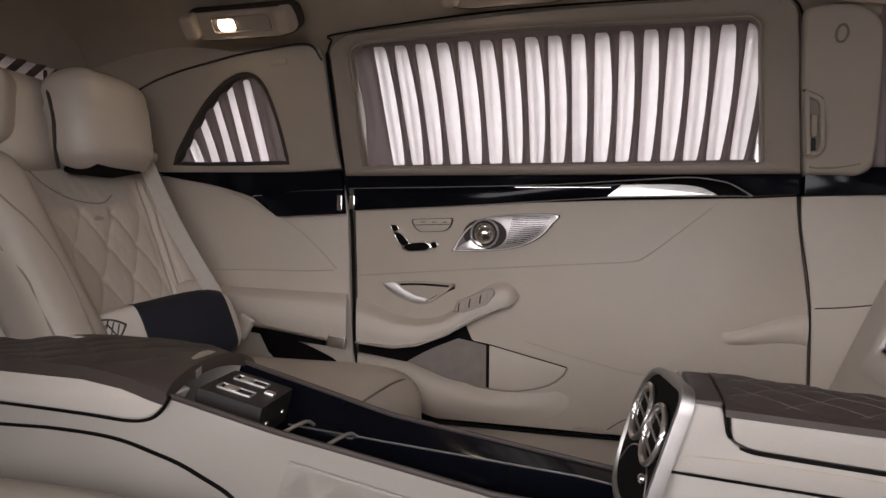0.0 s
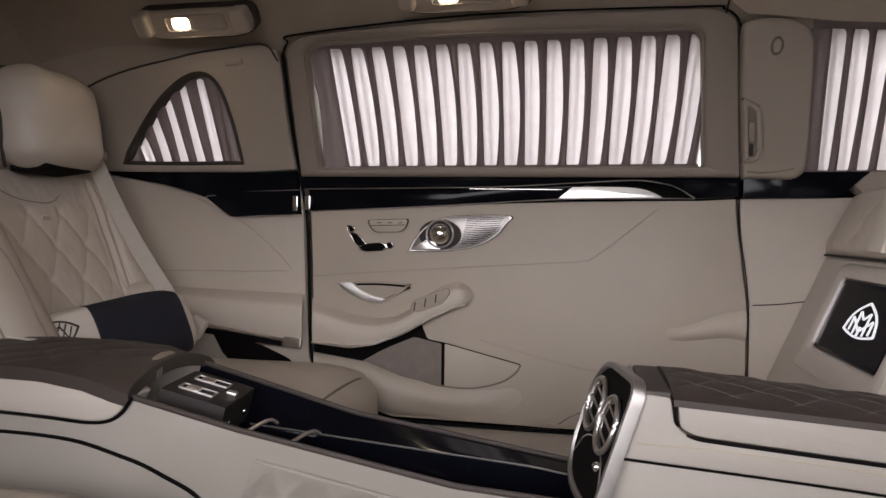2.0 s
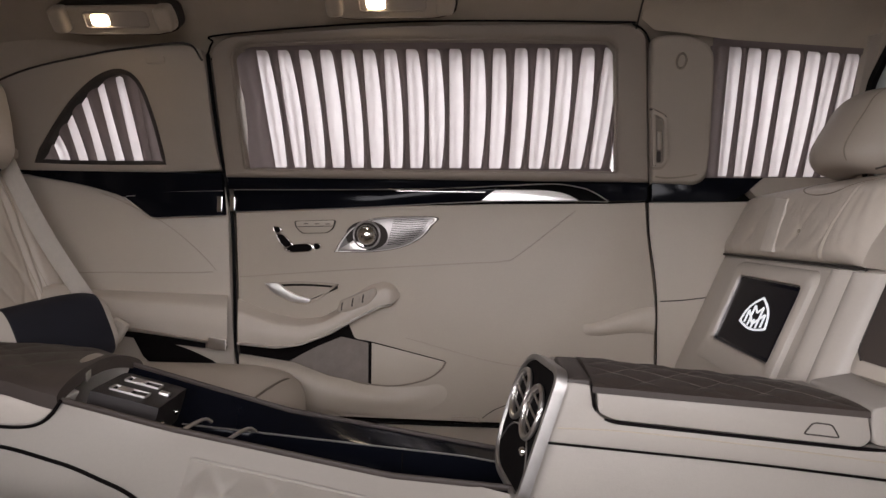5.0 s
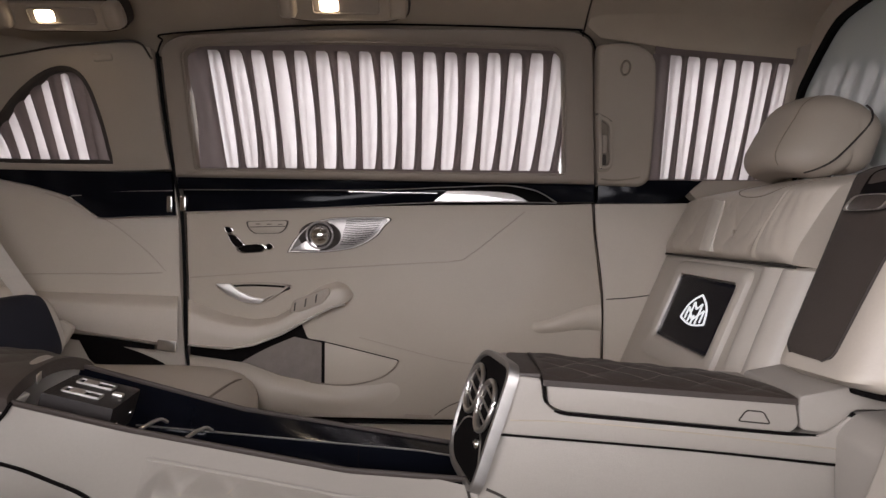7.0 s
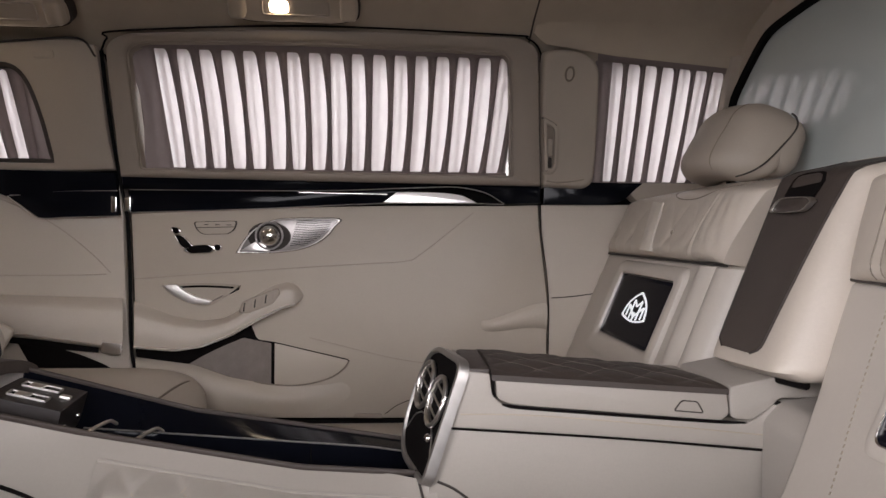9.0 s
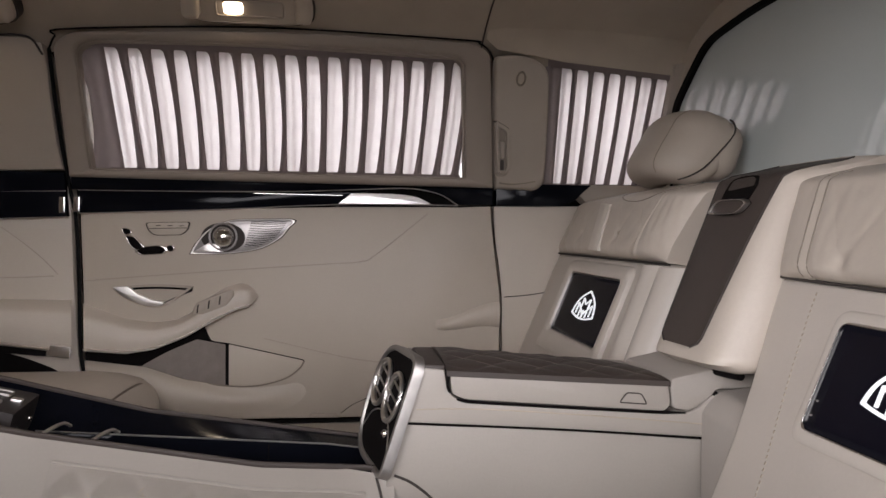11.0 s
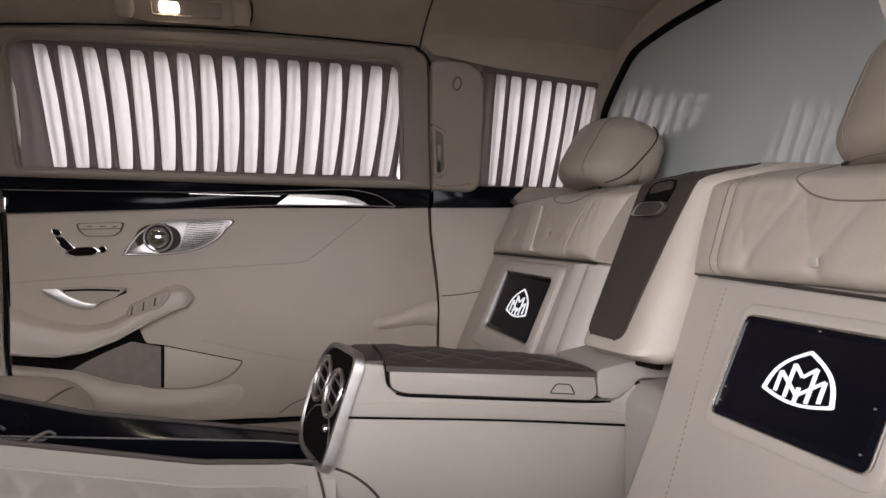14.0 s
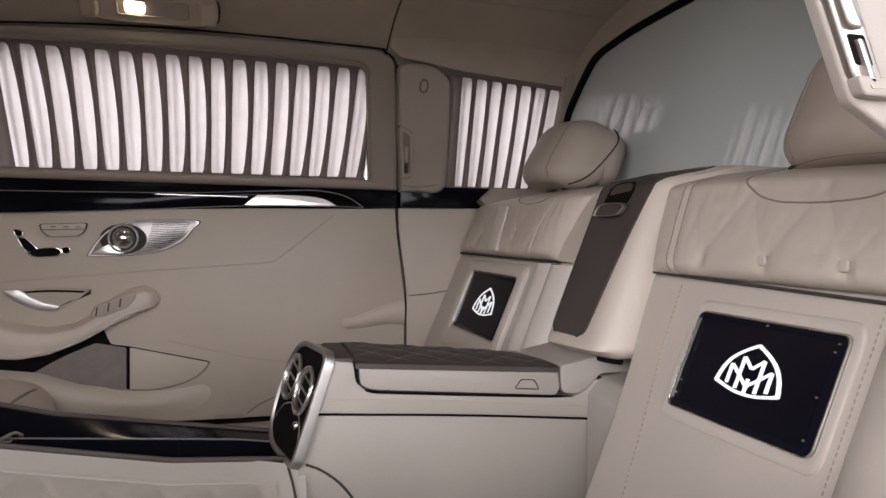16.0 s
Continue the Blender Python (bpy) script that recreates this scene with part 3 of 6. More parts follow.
def curtain(name, label, tops, bottoms, z_top, z_bot, d, shares, left_edge=None, left=0.0, right=0.0, lean=0.0):
    """A pleated curtain: pale cloth between gathered folds of the same cloth, darkened for shade. tops, bottoms: x of
    the first pleat, of the end, and their number; shares: the open part of a pleat at the bottom, the middle and the
    top."""
    n = tops[2]
    c = thing(name, label, "curtain", "window curtains", "", on_wall((tops[0] + tops[1]) / 2, z_bot, d))

    def xz(k, v):
        xt, xb = mixp(tops[0], tops[1], k / n), mixp(bottoms[0], bottoms[1], k / n)
        return mixp(xb, xt, v), mixp(z_bot, z_top(xt) if callable(z_top) else z_top, v)

    rnd = random.Random(label)
    lo_s, mid_s, hi_s = shares
    for k in range(n):
        wob, sway, ridge = rnd.uniform(-0.05, 0.05), rnd.uniform(-0.035, 0.035), rnd.uniform(-0.05, 0.07)

        def open_share(v, wob=wob):
            w = mixp(lo_s, hi_s, v) + (mid_s - (lo_s + hi_s) / 2 + wob) * math.sin(math.pi * v) ** 0.8
            return w - 0.16 * (smoothstep(0.955, 1.0, v) ** 2 + 0.7 * smoothstep(0.04, 0.0, v) ** 2)

        def cloth(u, v, k=k, sway=sway):
            x, z = xz(k - 0.14 + 1.24 * u + sway * math.sin(math.pi * v), v)
            return on_wall(x, z, d - 0.014 + 0.007 * math.sin(math.pi * u))

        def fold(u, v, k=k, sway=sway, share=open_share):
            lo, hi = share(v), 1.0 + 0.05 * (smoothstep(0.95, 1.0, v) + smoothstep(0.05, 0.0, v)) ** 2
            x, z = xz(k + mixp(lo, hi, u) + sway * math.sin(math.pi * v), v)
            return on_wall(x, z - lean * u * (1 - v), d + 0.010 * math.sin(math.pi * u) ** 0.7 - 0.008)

        # Strip added behind the cloth to dim a band down its middle
        def lap(u, v, k=k, sway=sway, ridge=ridge):
            x, z = xz(k + 0.20 + ridge + (0.17 + 0.05 * math.sin(2.5 * v + k)) * u + sway * math.sin(math.pi * v), mixp(0.01, 0.99, v))
            return on_wall(x, z, d - 0.0145)

        part("dimming_strip", sheet(lap, 2, 10), GAUZE, c)
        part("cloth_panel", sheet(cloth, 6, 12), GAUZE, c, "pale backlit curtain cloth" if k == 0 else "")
        part("fold", sheet(fold, 8, 40), FOLD, c, "gathered fold, same cloth darkened for its layered shade" if k == 0 else "")
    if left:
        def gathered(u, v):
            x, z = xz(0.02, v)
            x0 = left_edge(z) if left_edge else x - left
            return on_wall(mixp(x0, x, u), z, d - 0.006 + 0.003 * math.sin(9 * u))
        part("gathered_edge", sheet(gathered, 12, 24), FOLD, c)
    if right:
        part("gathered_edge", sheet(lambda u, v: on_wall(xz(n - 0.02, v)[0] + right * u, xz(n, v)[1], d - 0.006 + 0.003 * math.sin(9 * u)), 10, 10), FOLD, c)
    # dark strips along the upper and the lower edge, put in as the frame's shadow
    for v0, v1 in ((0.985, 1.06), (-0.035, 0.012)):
        part("edge_shade_band", sheet(lambda u, v: on_wall(*xz(mixp(-0.9 if left else -0.1, n + (0.9 if right else 0.1), u), mixp(v0, v1, v)), d + 0.0025), 30, 2), FOLD, c)
    return c


def door_curtain_edge(z):
    return float(np.interp(z, [0.755, 0.79, 0.84, 0.886, 0.94, 0.966, 0.999, 1.03], [-0.705, -0.6975, -0.690, -0.684, -0.684, -0.688, -0.6935, -0.702]))


curtain("curtain", "long pleated pale curtain drawn across the door window", (-0.633, 0.294, 17), (-0.625, 0.277, 17), 1.050, 0.760, -0.012, (0.585, 0.74, 0.54), door_curtain_edge, 0.07)
bpy.context.view_layer.update()

# ---- rear quarter trim ----
quarter = thing("side_trim", "beige leather side panel beside the rear seat with small window", "side panel", "", "structure", (-1.1, 1.77, 0.1))
win_q = [tuple(p) for p in spline([(-0.922, 0.768), (-0.927, 0.88), (-0.945, 0.97), (-0.985, 1.003), (-1.05, 0.992), (-1.13, 0.945), (-1.20, 0.885), (-1.27, 0.815), (-1.315, 0.772)], 5)] + [(-1.2, 0.768), (-1.06, 0.767)]
body_q = [tuple(p) for p in spline([(-0.772, 0.755), (-0.775, 0.83), (-0.770, 0.93), (-0.765, 1.02), (-0.80, 1.056), (-1.05, 1.035), (-1.30, 0.985), (-1.60, 0.86), (-1.8, 0.76)], 5)] + [(-1.6, 0.748), (-0.93, 0.748)]


def outward(inner, outer, n=72):
    """Pairs of points on two outlines that lie in the same direction from the inner one's middle."""
    c = Vector((sum(p[0] for p in inner) / len(inner), sum(p[1] for p in inner) / len(inner)))

    def at(poly, a):
        d, best = Vector((math.cos(a), math.sin(a))), None
        for p, q in zip(poly, poly[1:] + poly[:1]):
            p, q = Vector(p) - c, Vector(q) - c
            e = q - p
            den = d.x * e.y - d.y * e.x
            if abs(den) < 1e-12:
                continue
            s, k = (p.x * e.y - p.y * e.x) / den, (p.x * d.y - p.y * d.x) / den
            if s > 0 and -1e-9 <= k <= 1 + 1e-9 and (best is None or s > best):
                best = s
        return tuple(c + d * (best or 0.01))
    return [at(inner, 2 * math.pi * k / n) for k in range(n)], [at(outer, 2 * math.pi * k / n) for k in range(n)]


qi, qo = outward(win_q, body_q)
part("pillar_panel", ring(qo, qi, -0.05, 0.006, bevel=0.003), TAUPE, quarter, "taupe pillar lining")
part("window_seal", ring(qi, inset(qi, 0.011), -0.03, 0.004, bevel=0.002), SEAM, quarter)
pane("pane", scaled(win_q, 1.04), quarter)
quarter_low = [(-0.768, 0.742), (-1.9, 0.742), (-1.9, 0.05), (-0.56, 0.06), (-0.70, 0.13), (-0.74, 0.23), (-0.752, 0.45), (-0.757, 0.63)]
lining("side_lining", quarter_low, -0.06, -0.004, PANEL, quarter, "smooth beige leather lining")
lac = [(-0.770, 0.745), (-1.36, 0.752), (-1.32, 0.738), (-1.16, 0.712), (-1.045, 0.680), (-0.965, 0.622), (-0.762, 0.632)]
lining("belt_rail", rounded(lac, [0.002, 0.01, 0.02, 0.05, 0.03, 0.006, 0.002], 5), -0.02, 0.014, LACQUER, quarter, "black lacquer belt rail", 0.004)
part("bright_line", seam([on_wall(p.x, p.y, 0.0148) for p in spline([(-0.765, 0.698), (-0.9, 0.694), (-1.0, 0.684), (-1.04, 0.681)], 6)], 0.0012), SILVER, quarter)
part("lower_line", seam([on_wall(p.x, p.y, 0.0145) for p in spline([(-0.764, 0.630), (-0.88, 0.626), (-0.958, 0.622), (-0.985, 0.633), (-1.045, 0.679)], 6)], 0.0012), SILVER, quarter)
part("end_cap", prism(rounded([(-0.781, 0.640), (-0.766, 0.640), (-0.766, 0.683), (-0.781, 0.683)], 0.002, 2), 0.0, 0.018, 0.002), CHROME, quarter, "chrome end cap")
wing = [tuple(p) for p in spline([(-1.40, 0.72), (-1.25, 0.722), (-1.12, 0.690), (-1.0, 0.640), (-0.92, 0.595), (-0.84, 0.53), (-0.79, 0.478)], 6)]
part("crease", seam([on_wall(a, b, -0.003) for a, b in wing[12:]], 0.0014), TAUPE, quarter)
part("crease", seam([on_wall(p.x, p.y, -0.003) for p in spline([(-1.30, 0.462), (-1.1, 0.468), (-0.9, 0.470), (-0.80, 0.474)], 6)], 0.0014), TAUPE, quarter)
part("top_seam", seam([on_wall(p.x, p.y, 0.006) for p in spline([(-0.768, 1.02), (-0.80, 1.058), (-0.92, 1.052), (-1.05, 1.037), (-1.30, 0.987), (-1.60, 0.862)], 8)], 0.0028), SEAM, quarter)
part("coat_hook", prism(rounded([(-0.915, 1.012), (-0.865, 1.016), (-0.865, 1.032), (-0.915, 1.030)], 0.006, 4), 0.0, 0.012, 0.003), TAUPE, quarter, "folded coat hook")


def rear_arm(u, v):
    """The rear passenger's armrest along the side lining."""
    x = mixp(-1.45, -0.758, u)
    top, low = 0.428 - 0.016 * u, 0.372 - 0.096 * u
    if v < 0.45:
        k = v / 0.45
        z, d = mixp(top, mixp(top, low, 0.35), k), 0.05 * math.sin(k * math.pi / 2)
    elif v < 0.9:
        k = (v - 0.45) / 0.45
        z, d = mixp(mixp(top, low, 0.35), low, k), 0.05 + 0.006 * math.sin(math.pi * k)
    else:
        z, d = low, 0.05 * (1 - (v - 0.9) / 0.1)
    return seen_on_wall(x, z, d - 0.006)


part("armrest", sheet(rear_arm, 20, 20), LEATHER, quarter, "padded beige leather armrest")
part("armrest_edge", tube([rear_arm(k / 20, 0.9) + Vector((0, -0.002, -0.004)) for k in range(21)], 0.0035, 8), SILVER, quarter)
part("edge_cap", prism(rounded([(-0.815, 0.262), (-0.762, 0.256), (-0.760, 0.286), (-0.812, 0.292)], 0.003, 3), 0.03, 0.052, 0.003, seen_on_wall), SILVER, quarter, "satin silver end piece")
# Dark plate set below the rear armrest as its shadow
part("shadow_gap", prism([(-1.13, 0.312), (-0.82, 0.284), (-0.82, 0.262), (-0.93, 0.272), (-1.13, 0.300)], 0.0, 0.03, 0, seen_on_wall), DARK, quarter)
pocket_q = [tuple(p) for p in spline([(-1.03, 0.290), (-0.92, 0.272), (-0.84, 0.245), (-0.79, 0.215), (-0.86, 0.190), (-0.95, 0.196), (-1.0, 0.235)], 5)]
# Flat dark plate painted as the shaded hollow of the side pocket
part("pocket_shade", prism(pocket_q, -0.01, 0.0), DARK, quarter, "side pocket mouth, plate darkened for its shade")


def q_top(x):
    return float(np.interp(x, [-1.32, -1.27, -1.20, -1.13, -1.05, -0.985, -0.945, -0.92], [0.775, 0.815, 0.885, 0.945, 0.992, 1.004, 0.975, 0.92]))


curtain("curtain", "small pleated curtain over the rear quarter window", (-1.247, -0.967, 5), (-1.238, -0.973, 5), lambda x: max(0.80, q_top(x) - 0.006), 0.766, -0.015, (0.50, 0.48, 0.36), None, 0.06, 0.07)

# ---- front pillar and front side window ----
pillar = thing("pillar_trim", "taupe pillar lining with belt height grip", "pillar trim", "pillar linings", "structure", (0.45, 1.7, 0.7))
pil = rounded([(0.380, 0.724), (0.495, 0.720), (0.521, 0.735), (0.519, 0.79), (0.504, 0.94), (0.490, 1.036), (0.441, 1.064), (0.378, 1.067), (0.340, 1.060), (0.350, 0.93)], [0.01, 0.02, 0.02, 0.05, 0.05, 0.035, 0.03, 0.03, 0.012, 0.05], 5)
part("pillar_panel", soft_pad(pil, -0.05, 0.034, round_share=0.14), TAUPE, pillar, "softly rounded taupe lining")
# Outline and foot fold drawn dark for the shade along them
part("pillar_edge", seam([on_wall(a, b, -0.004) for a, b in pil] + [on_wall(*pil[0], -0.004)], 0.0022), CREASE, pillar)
part("pillar_fold", seam([on_wall(p.x, p.y, 0.031) for p in spline([(0.388, 0.742), (0.42, 0.738), (0.46, 0.742), (0.492, 0.748)], 6)], 0.0035), CREASE, pillar, "dark line for the shade in the foot's fold")
grip = rounded([(0.376, 0.764), (0.403, 0.764), (0.411, 0.785), (0.397, 0.882), (0.356, 0.900), (0.362, 0.858)], [0.006, 0.01, 0.012, 0.016, 0.006, 0.012], 4)
# Darker plates behind, inside and atop the grip paint in its shade
part("grip_shade", prism(scaled(grip, 1.10), 0.02, 0.0348), FRAME, pillar)
part("grip_frame", ring(grip, inset(grip, 0.009), 0.03, 0.050, bevel=0.004), TAUPE, pillar, "taupe adjuster frame")
part("grip_recess", prism(inset(grip, 0.007), 0.03, 0.0365), CREASE, pillar)
part("grip_top_shade", prism(rounded([(0.352, 0.903), (0.372, 0.897), (0.398, 0.884), (0.392, 0.874), (0.366, 0.886)], 0.004, 3), 0.03, 0.0375), SEAM, pillar)
part("grip_slider", prism(rounded([(0.381, 0.806), (0.392, 0.806), (0.388, 0.848), (0.375, 0.850)], 0.004, 3), 0.03, 0.048, 0.004), TAUPE, pillar, "belt height slider")
part("grip_slot", prism(rounded([(0.385, 0.776), (0.396, 0.776), (0.393, 0.802), (0.384, 0.803)], 0.003, 3), 0.03, 0.0385), SEAM, pillar)
part("pillar_hook", tube([on_wall(0.415 + 0.011 * math.cos(a), 1.006 + 0.016 * math.sin(a), 0.0345) for a in np.linspace(0, 2 * math.pi, 17)[:-1]], 0.0028, 6, closed=True), CREASE, pillar)
front = thing("side_trim", "beige leather panel beside the front-cabin seats", "side panel", "", "structure", (0.8, 1.77, 0.1))
lining("side_lining", [(0.4105, 0.085), (1.9, 0.085), (1.9, 0.700), (0.381, 0.676), (0.3845, 0.6), (0.4085, 0.42)], -0.06, -0.002, PANEL, front, "smooth beige leather lining")
lining("belt_rail", rounded([(0.386, 0.678), (0.575, 0.679), (0.617, 0.693), (0.645, 0.722), (0.668, 0.741), (0.525, 0.741), (0.386, 0.728)], [0.002, 0.03, 0.02, 0.006, 0.004, 0.004, 0.002], 4), -0.02, 0.012, LACQUER, front, "black lacquer belt rail", 0.004)
part("crease", seam([on_wall(p.x, p.y, -0.001) for p in spline([(0.416, 0.415), (0.48, 0.42), (0.55, 0.43)], 5)], 0.0016), SEAM, front)
lining("window_post", [(0.855, 0.745), (0.93, 0.745), (0.92, 1.08), (0.84, 1.06)], -0.05, 0.02, TAUPE, front)
lining("window_sill", [(0.655, 0.690), (0.95, 0.690), (0.95, 0.744), (0.60, 0.742)], -0.05, 0.006, TAUPE, front)


def header_roll(u, v):
    x = mixp(0.318, 0.95, u)
    a = on_wall(x, float(np.interp(x, [0.318, 0.35, 0.40, 0.49, 0.53, 0.95], [1.100, 1.077, 1.073, 1.061, 1.056, 1.028])), 0.008)
    b = roof((x - REAR_X) / (1.9 - REAR_X), (1.40 - 0.22) / 1.46) + Vector((0, 0, -0.002))
    c = Vector((x, a.y - 0.035, b.z - 0.022))
    return a * (1 - v) ** 2 + c * 2 * v * (1 - v) + b * v * v


part("window_header", sheet(header_roll, 20, 16, (0, 0.01, 0.01)), HEADLINER, front, "headliner rolling down to the curtain rod")
pane("pane", [(0.52, 0.74), (0.86, 0.74), (0.86, 1.05), (0.50, 1.05)], front)
curtain("curtain", "pleated curtain over the front side window", (0.533, 0.856, 7), (0.557, 0.862, 7), lambda x: 1.048 - 0.06 * (x - 0.53), 0.742, -0.004, (0.54, 0.68, 0.68), None, 0.045, 0.06, 0.012)

setting("door_sill", prism([(1.45, -0.02), (1.80, -0.02), (1.80, 0.066), (1.60, 0.060), (1.50, 0.035), (1.45, 0.01)], -1.0, 0.9, 0.0, lambda a, b, d: Vector((d, a, b))), PALE, "beige padded sill below the closed door", "sill")

# near side of the cabin: an open doorway with its sill, header and pillar
near_wall = thing("wall_near", "near side of the cabin round the open door", "wall", "", "structure", (-0.2, 0.1, 0))
# Sill height made up, out of view, to keep low light off the console
part("sill", box(-0.78, 0.42, 0.02, 0.09, -0.35, 0.40, 0.015), PANEL, near_wall)
part("rear_side", box(REAR_X, -0.80, 0.06, 0.12, 0, 1.1, 0.005), PANEL, near_wall)
part("front_side", box(0.47, 1.9, 0.02, 0.08, 0, 0.68, 0.005), PANEL, near_wall)
part("front_window_panel", box(0.57, 1.9, 0.06, 0.10, 0.68, 1.08, 0.005), FOLD, near_wall)
part("header", box(REAR_X, 1.9, 0.17, 0.24, 1.05, 1.10, 0.01), TAUPE, near_wall)
# ---- partition ----
partition = thing("partition", "milky switched glass partition behind the rear-facing seats", "partition", "", "structure", (0.87, 0.95, 0))


def on_glass(y, z, d):
    return Vector((GLASS_X - d, y, z))


gl = rounded([(1.645, 0.60), (1.645, 0.945), (1.575, 1.01), (1.475, 1.088), (1.30, 1.108), (0.95, 1.115), (0.60, 1.108), (0.425, 1.088), (0.30, 0.98), (0.255, 0.60)], [0, 0.04, 0.05, 0.05, 0.1, 0.2, 0.1, 0.05, 0.05, 0], 5)
part("glass_pane", prism(gl, -0.008, 0.0, place=on_glass), MILKY, partition, "milky grey-green glass pane", False)
part("glass_seal", ring([(MID + (a - MID) * 1.012, b if b < 0.7 else b + 0.008) for a, b in gl], [(MID + (a - MID) * 0.990, b if b < 0.7 else b - 0.006) for a, b in gl], -0.02, 0.012, place=on_glass, bevel=0.003), RUBBER, partition, "black rubber seal")
part("lower_wall", box(0.80, 0.90, 0.12, 1.78, 0.0, 0.70, 0.01), TAUPE, partition)
part("surround", ring([(1.80, 0.5), (1.80, 1.0), (1.70, 1.15), (1.5, 1.24), (1.25, 1.26), (0.95, 1.26), (0.65, 1.26), (0.4, 1.24), (0.20, 1.15), (0.10, 1.0), (0.10, 0.5)],
                      [(1.66, 0.5), (1.66, 0.955), (1.588, 1.024), (1.49, 1.10), (1.30, 1.122), (0.95, 1.130), (0.60, 1.122), (0.41, 1.10), (0.31, 1.024), (0.24, 0.955), (0.24, 0.5)], -0.03, 0.004, place=on_glass), HEADLINER, partition, "", False)

# ---- rear-facing seats ----
SEAT_LEAN = 0.42


def seat_x(z):
    """The front of the rear-facing backrests."""
    return 0.56 + (z - 0.50) * SEAT_LEAN


def on_seat(y, z, d):
    return Vector((seat_x(z) - d, y, z))


MARK_STROKES = (((-0.30, 0.44), (0.0, 0.06)), ((0.0, 0.06), (0.30, 0.44)), ((-0.30, 0.44), (-0.30, -0.74)), ((0.30, 0.44), (0.30, -0.74)), ((-0.60, 0.10), (-0.60, -0.62)),
                ((0.60, 0.10), (0.60, -0.62)), ((-0.60, 0.10), (-0.02, -0.56)), ((0.60, 0.10), (0.02, -0.56)), ((0.0, -0.30), (0.0, -0.80)))


def bowed_triangle(k):
    """A triangle with outward-bowed sides, about one unit across each way from its middle."""
    tri, out = [(0, 1.0), (-1.0, -0.66), (1.0, -0.66)], []
    for i in range(3):
        a, b = Vector(tri[i]), Vector(tri[(i + 1) % 3])
        nrm = Vector((b.y - a.y, a.x - b.x)).normalized()
        nrm = nrm if nrm.dot((a + b) / 2) > 0 else -nrm
        for j in range(10):
            out.append(a.lerp(b, j / 10) + nrm * 0.26 * math.sin(math.pi * j / 10))
    mid = Vector((0, -0.1))
    return [tuple(mid + (Vector(p) - mid) * k) for p in rounded([tuple(p) for p in out], 0.05, 2)]


def mark(place, d, mat, parent, name, label, wide=0.085):
    """A rounded-triangle outline filled with a zigzag of bars; place maps the unit form onto its surface."""
    ob = part(name, ring(bowed_triangle(1), bowed_triangle(0.875), d - 0.0012, d + 0.0006, place), mat, parent, label, False)
    for i, (a, b) in enumerate(MARK_STROKES):
        a, b = Vector(a), Vector(b)
        n = Vector((a.y - b.y, b.x - a.x)).normalized() * wide * 0.56
        part("mark_bar", prism([tuple(a - n), tuple(b - n), tuple(b + n), tuple(a + n)], d - 0.0012, d + 0.0006 + 0.00004 * i, 0, place), mat, ob, "", False)
    return ob


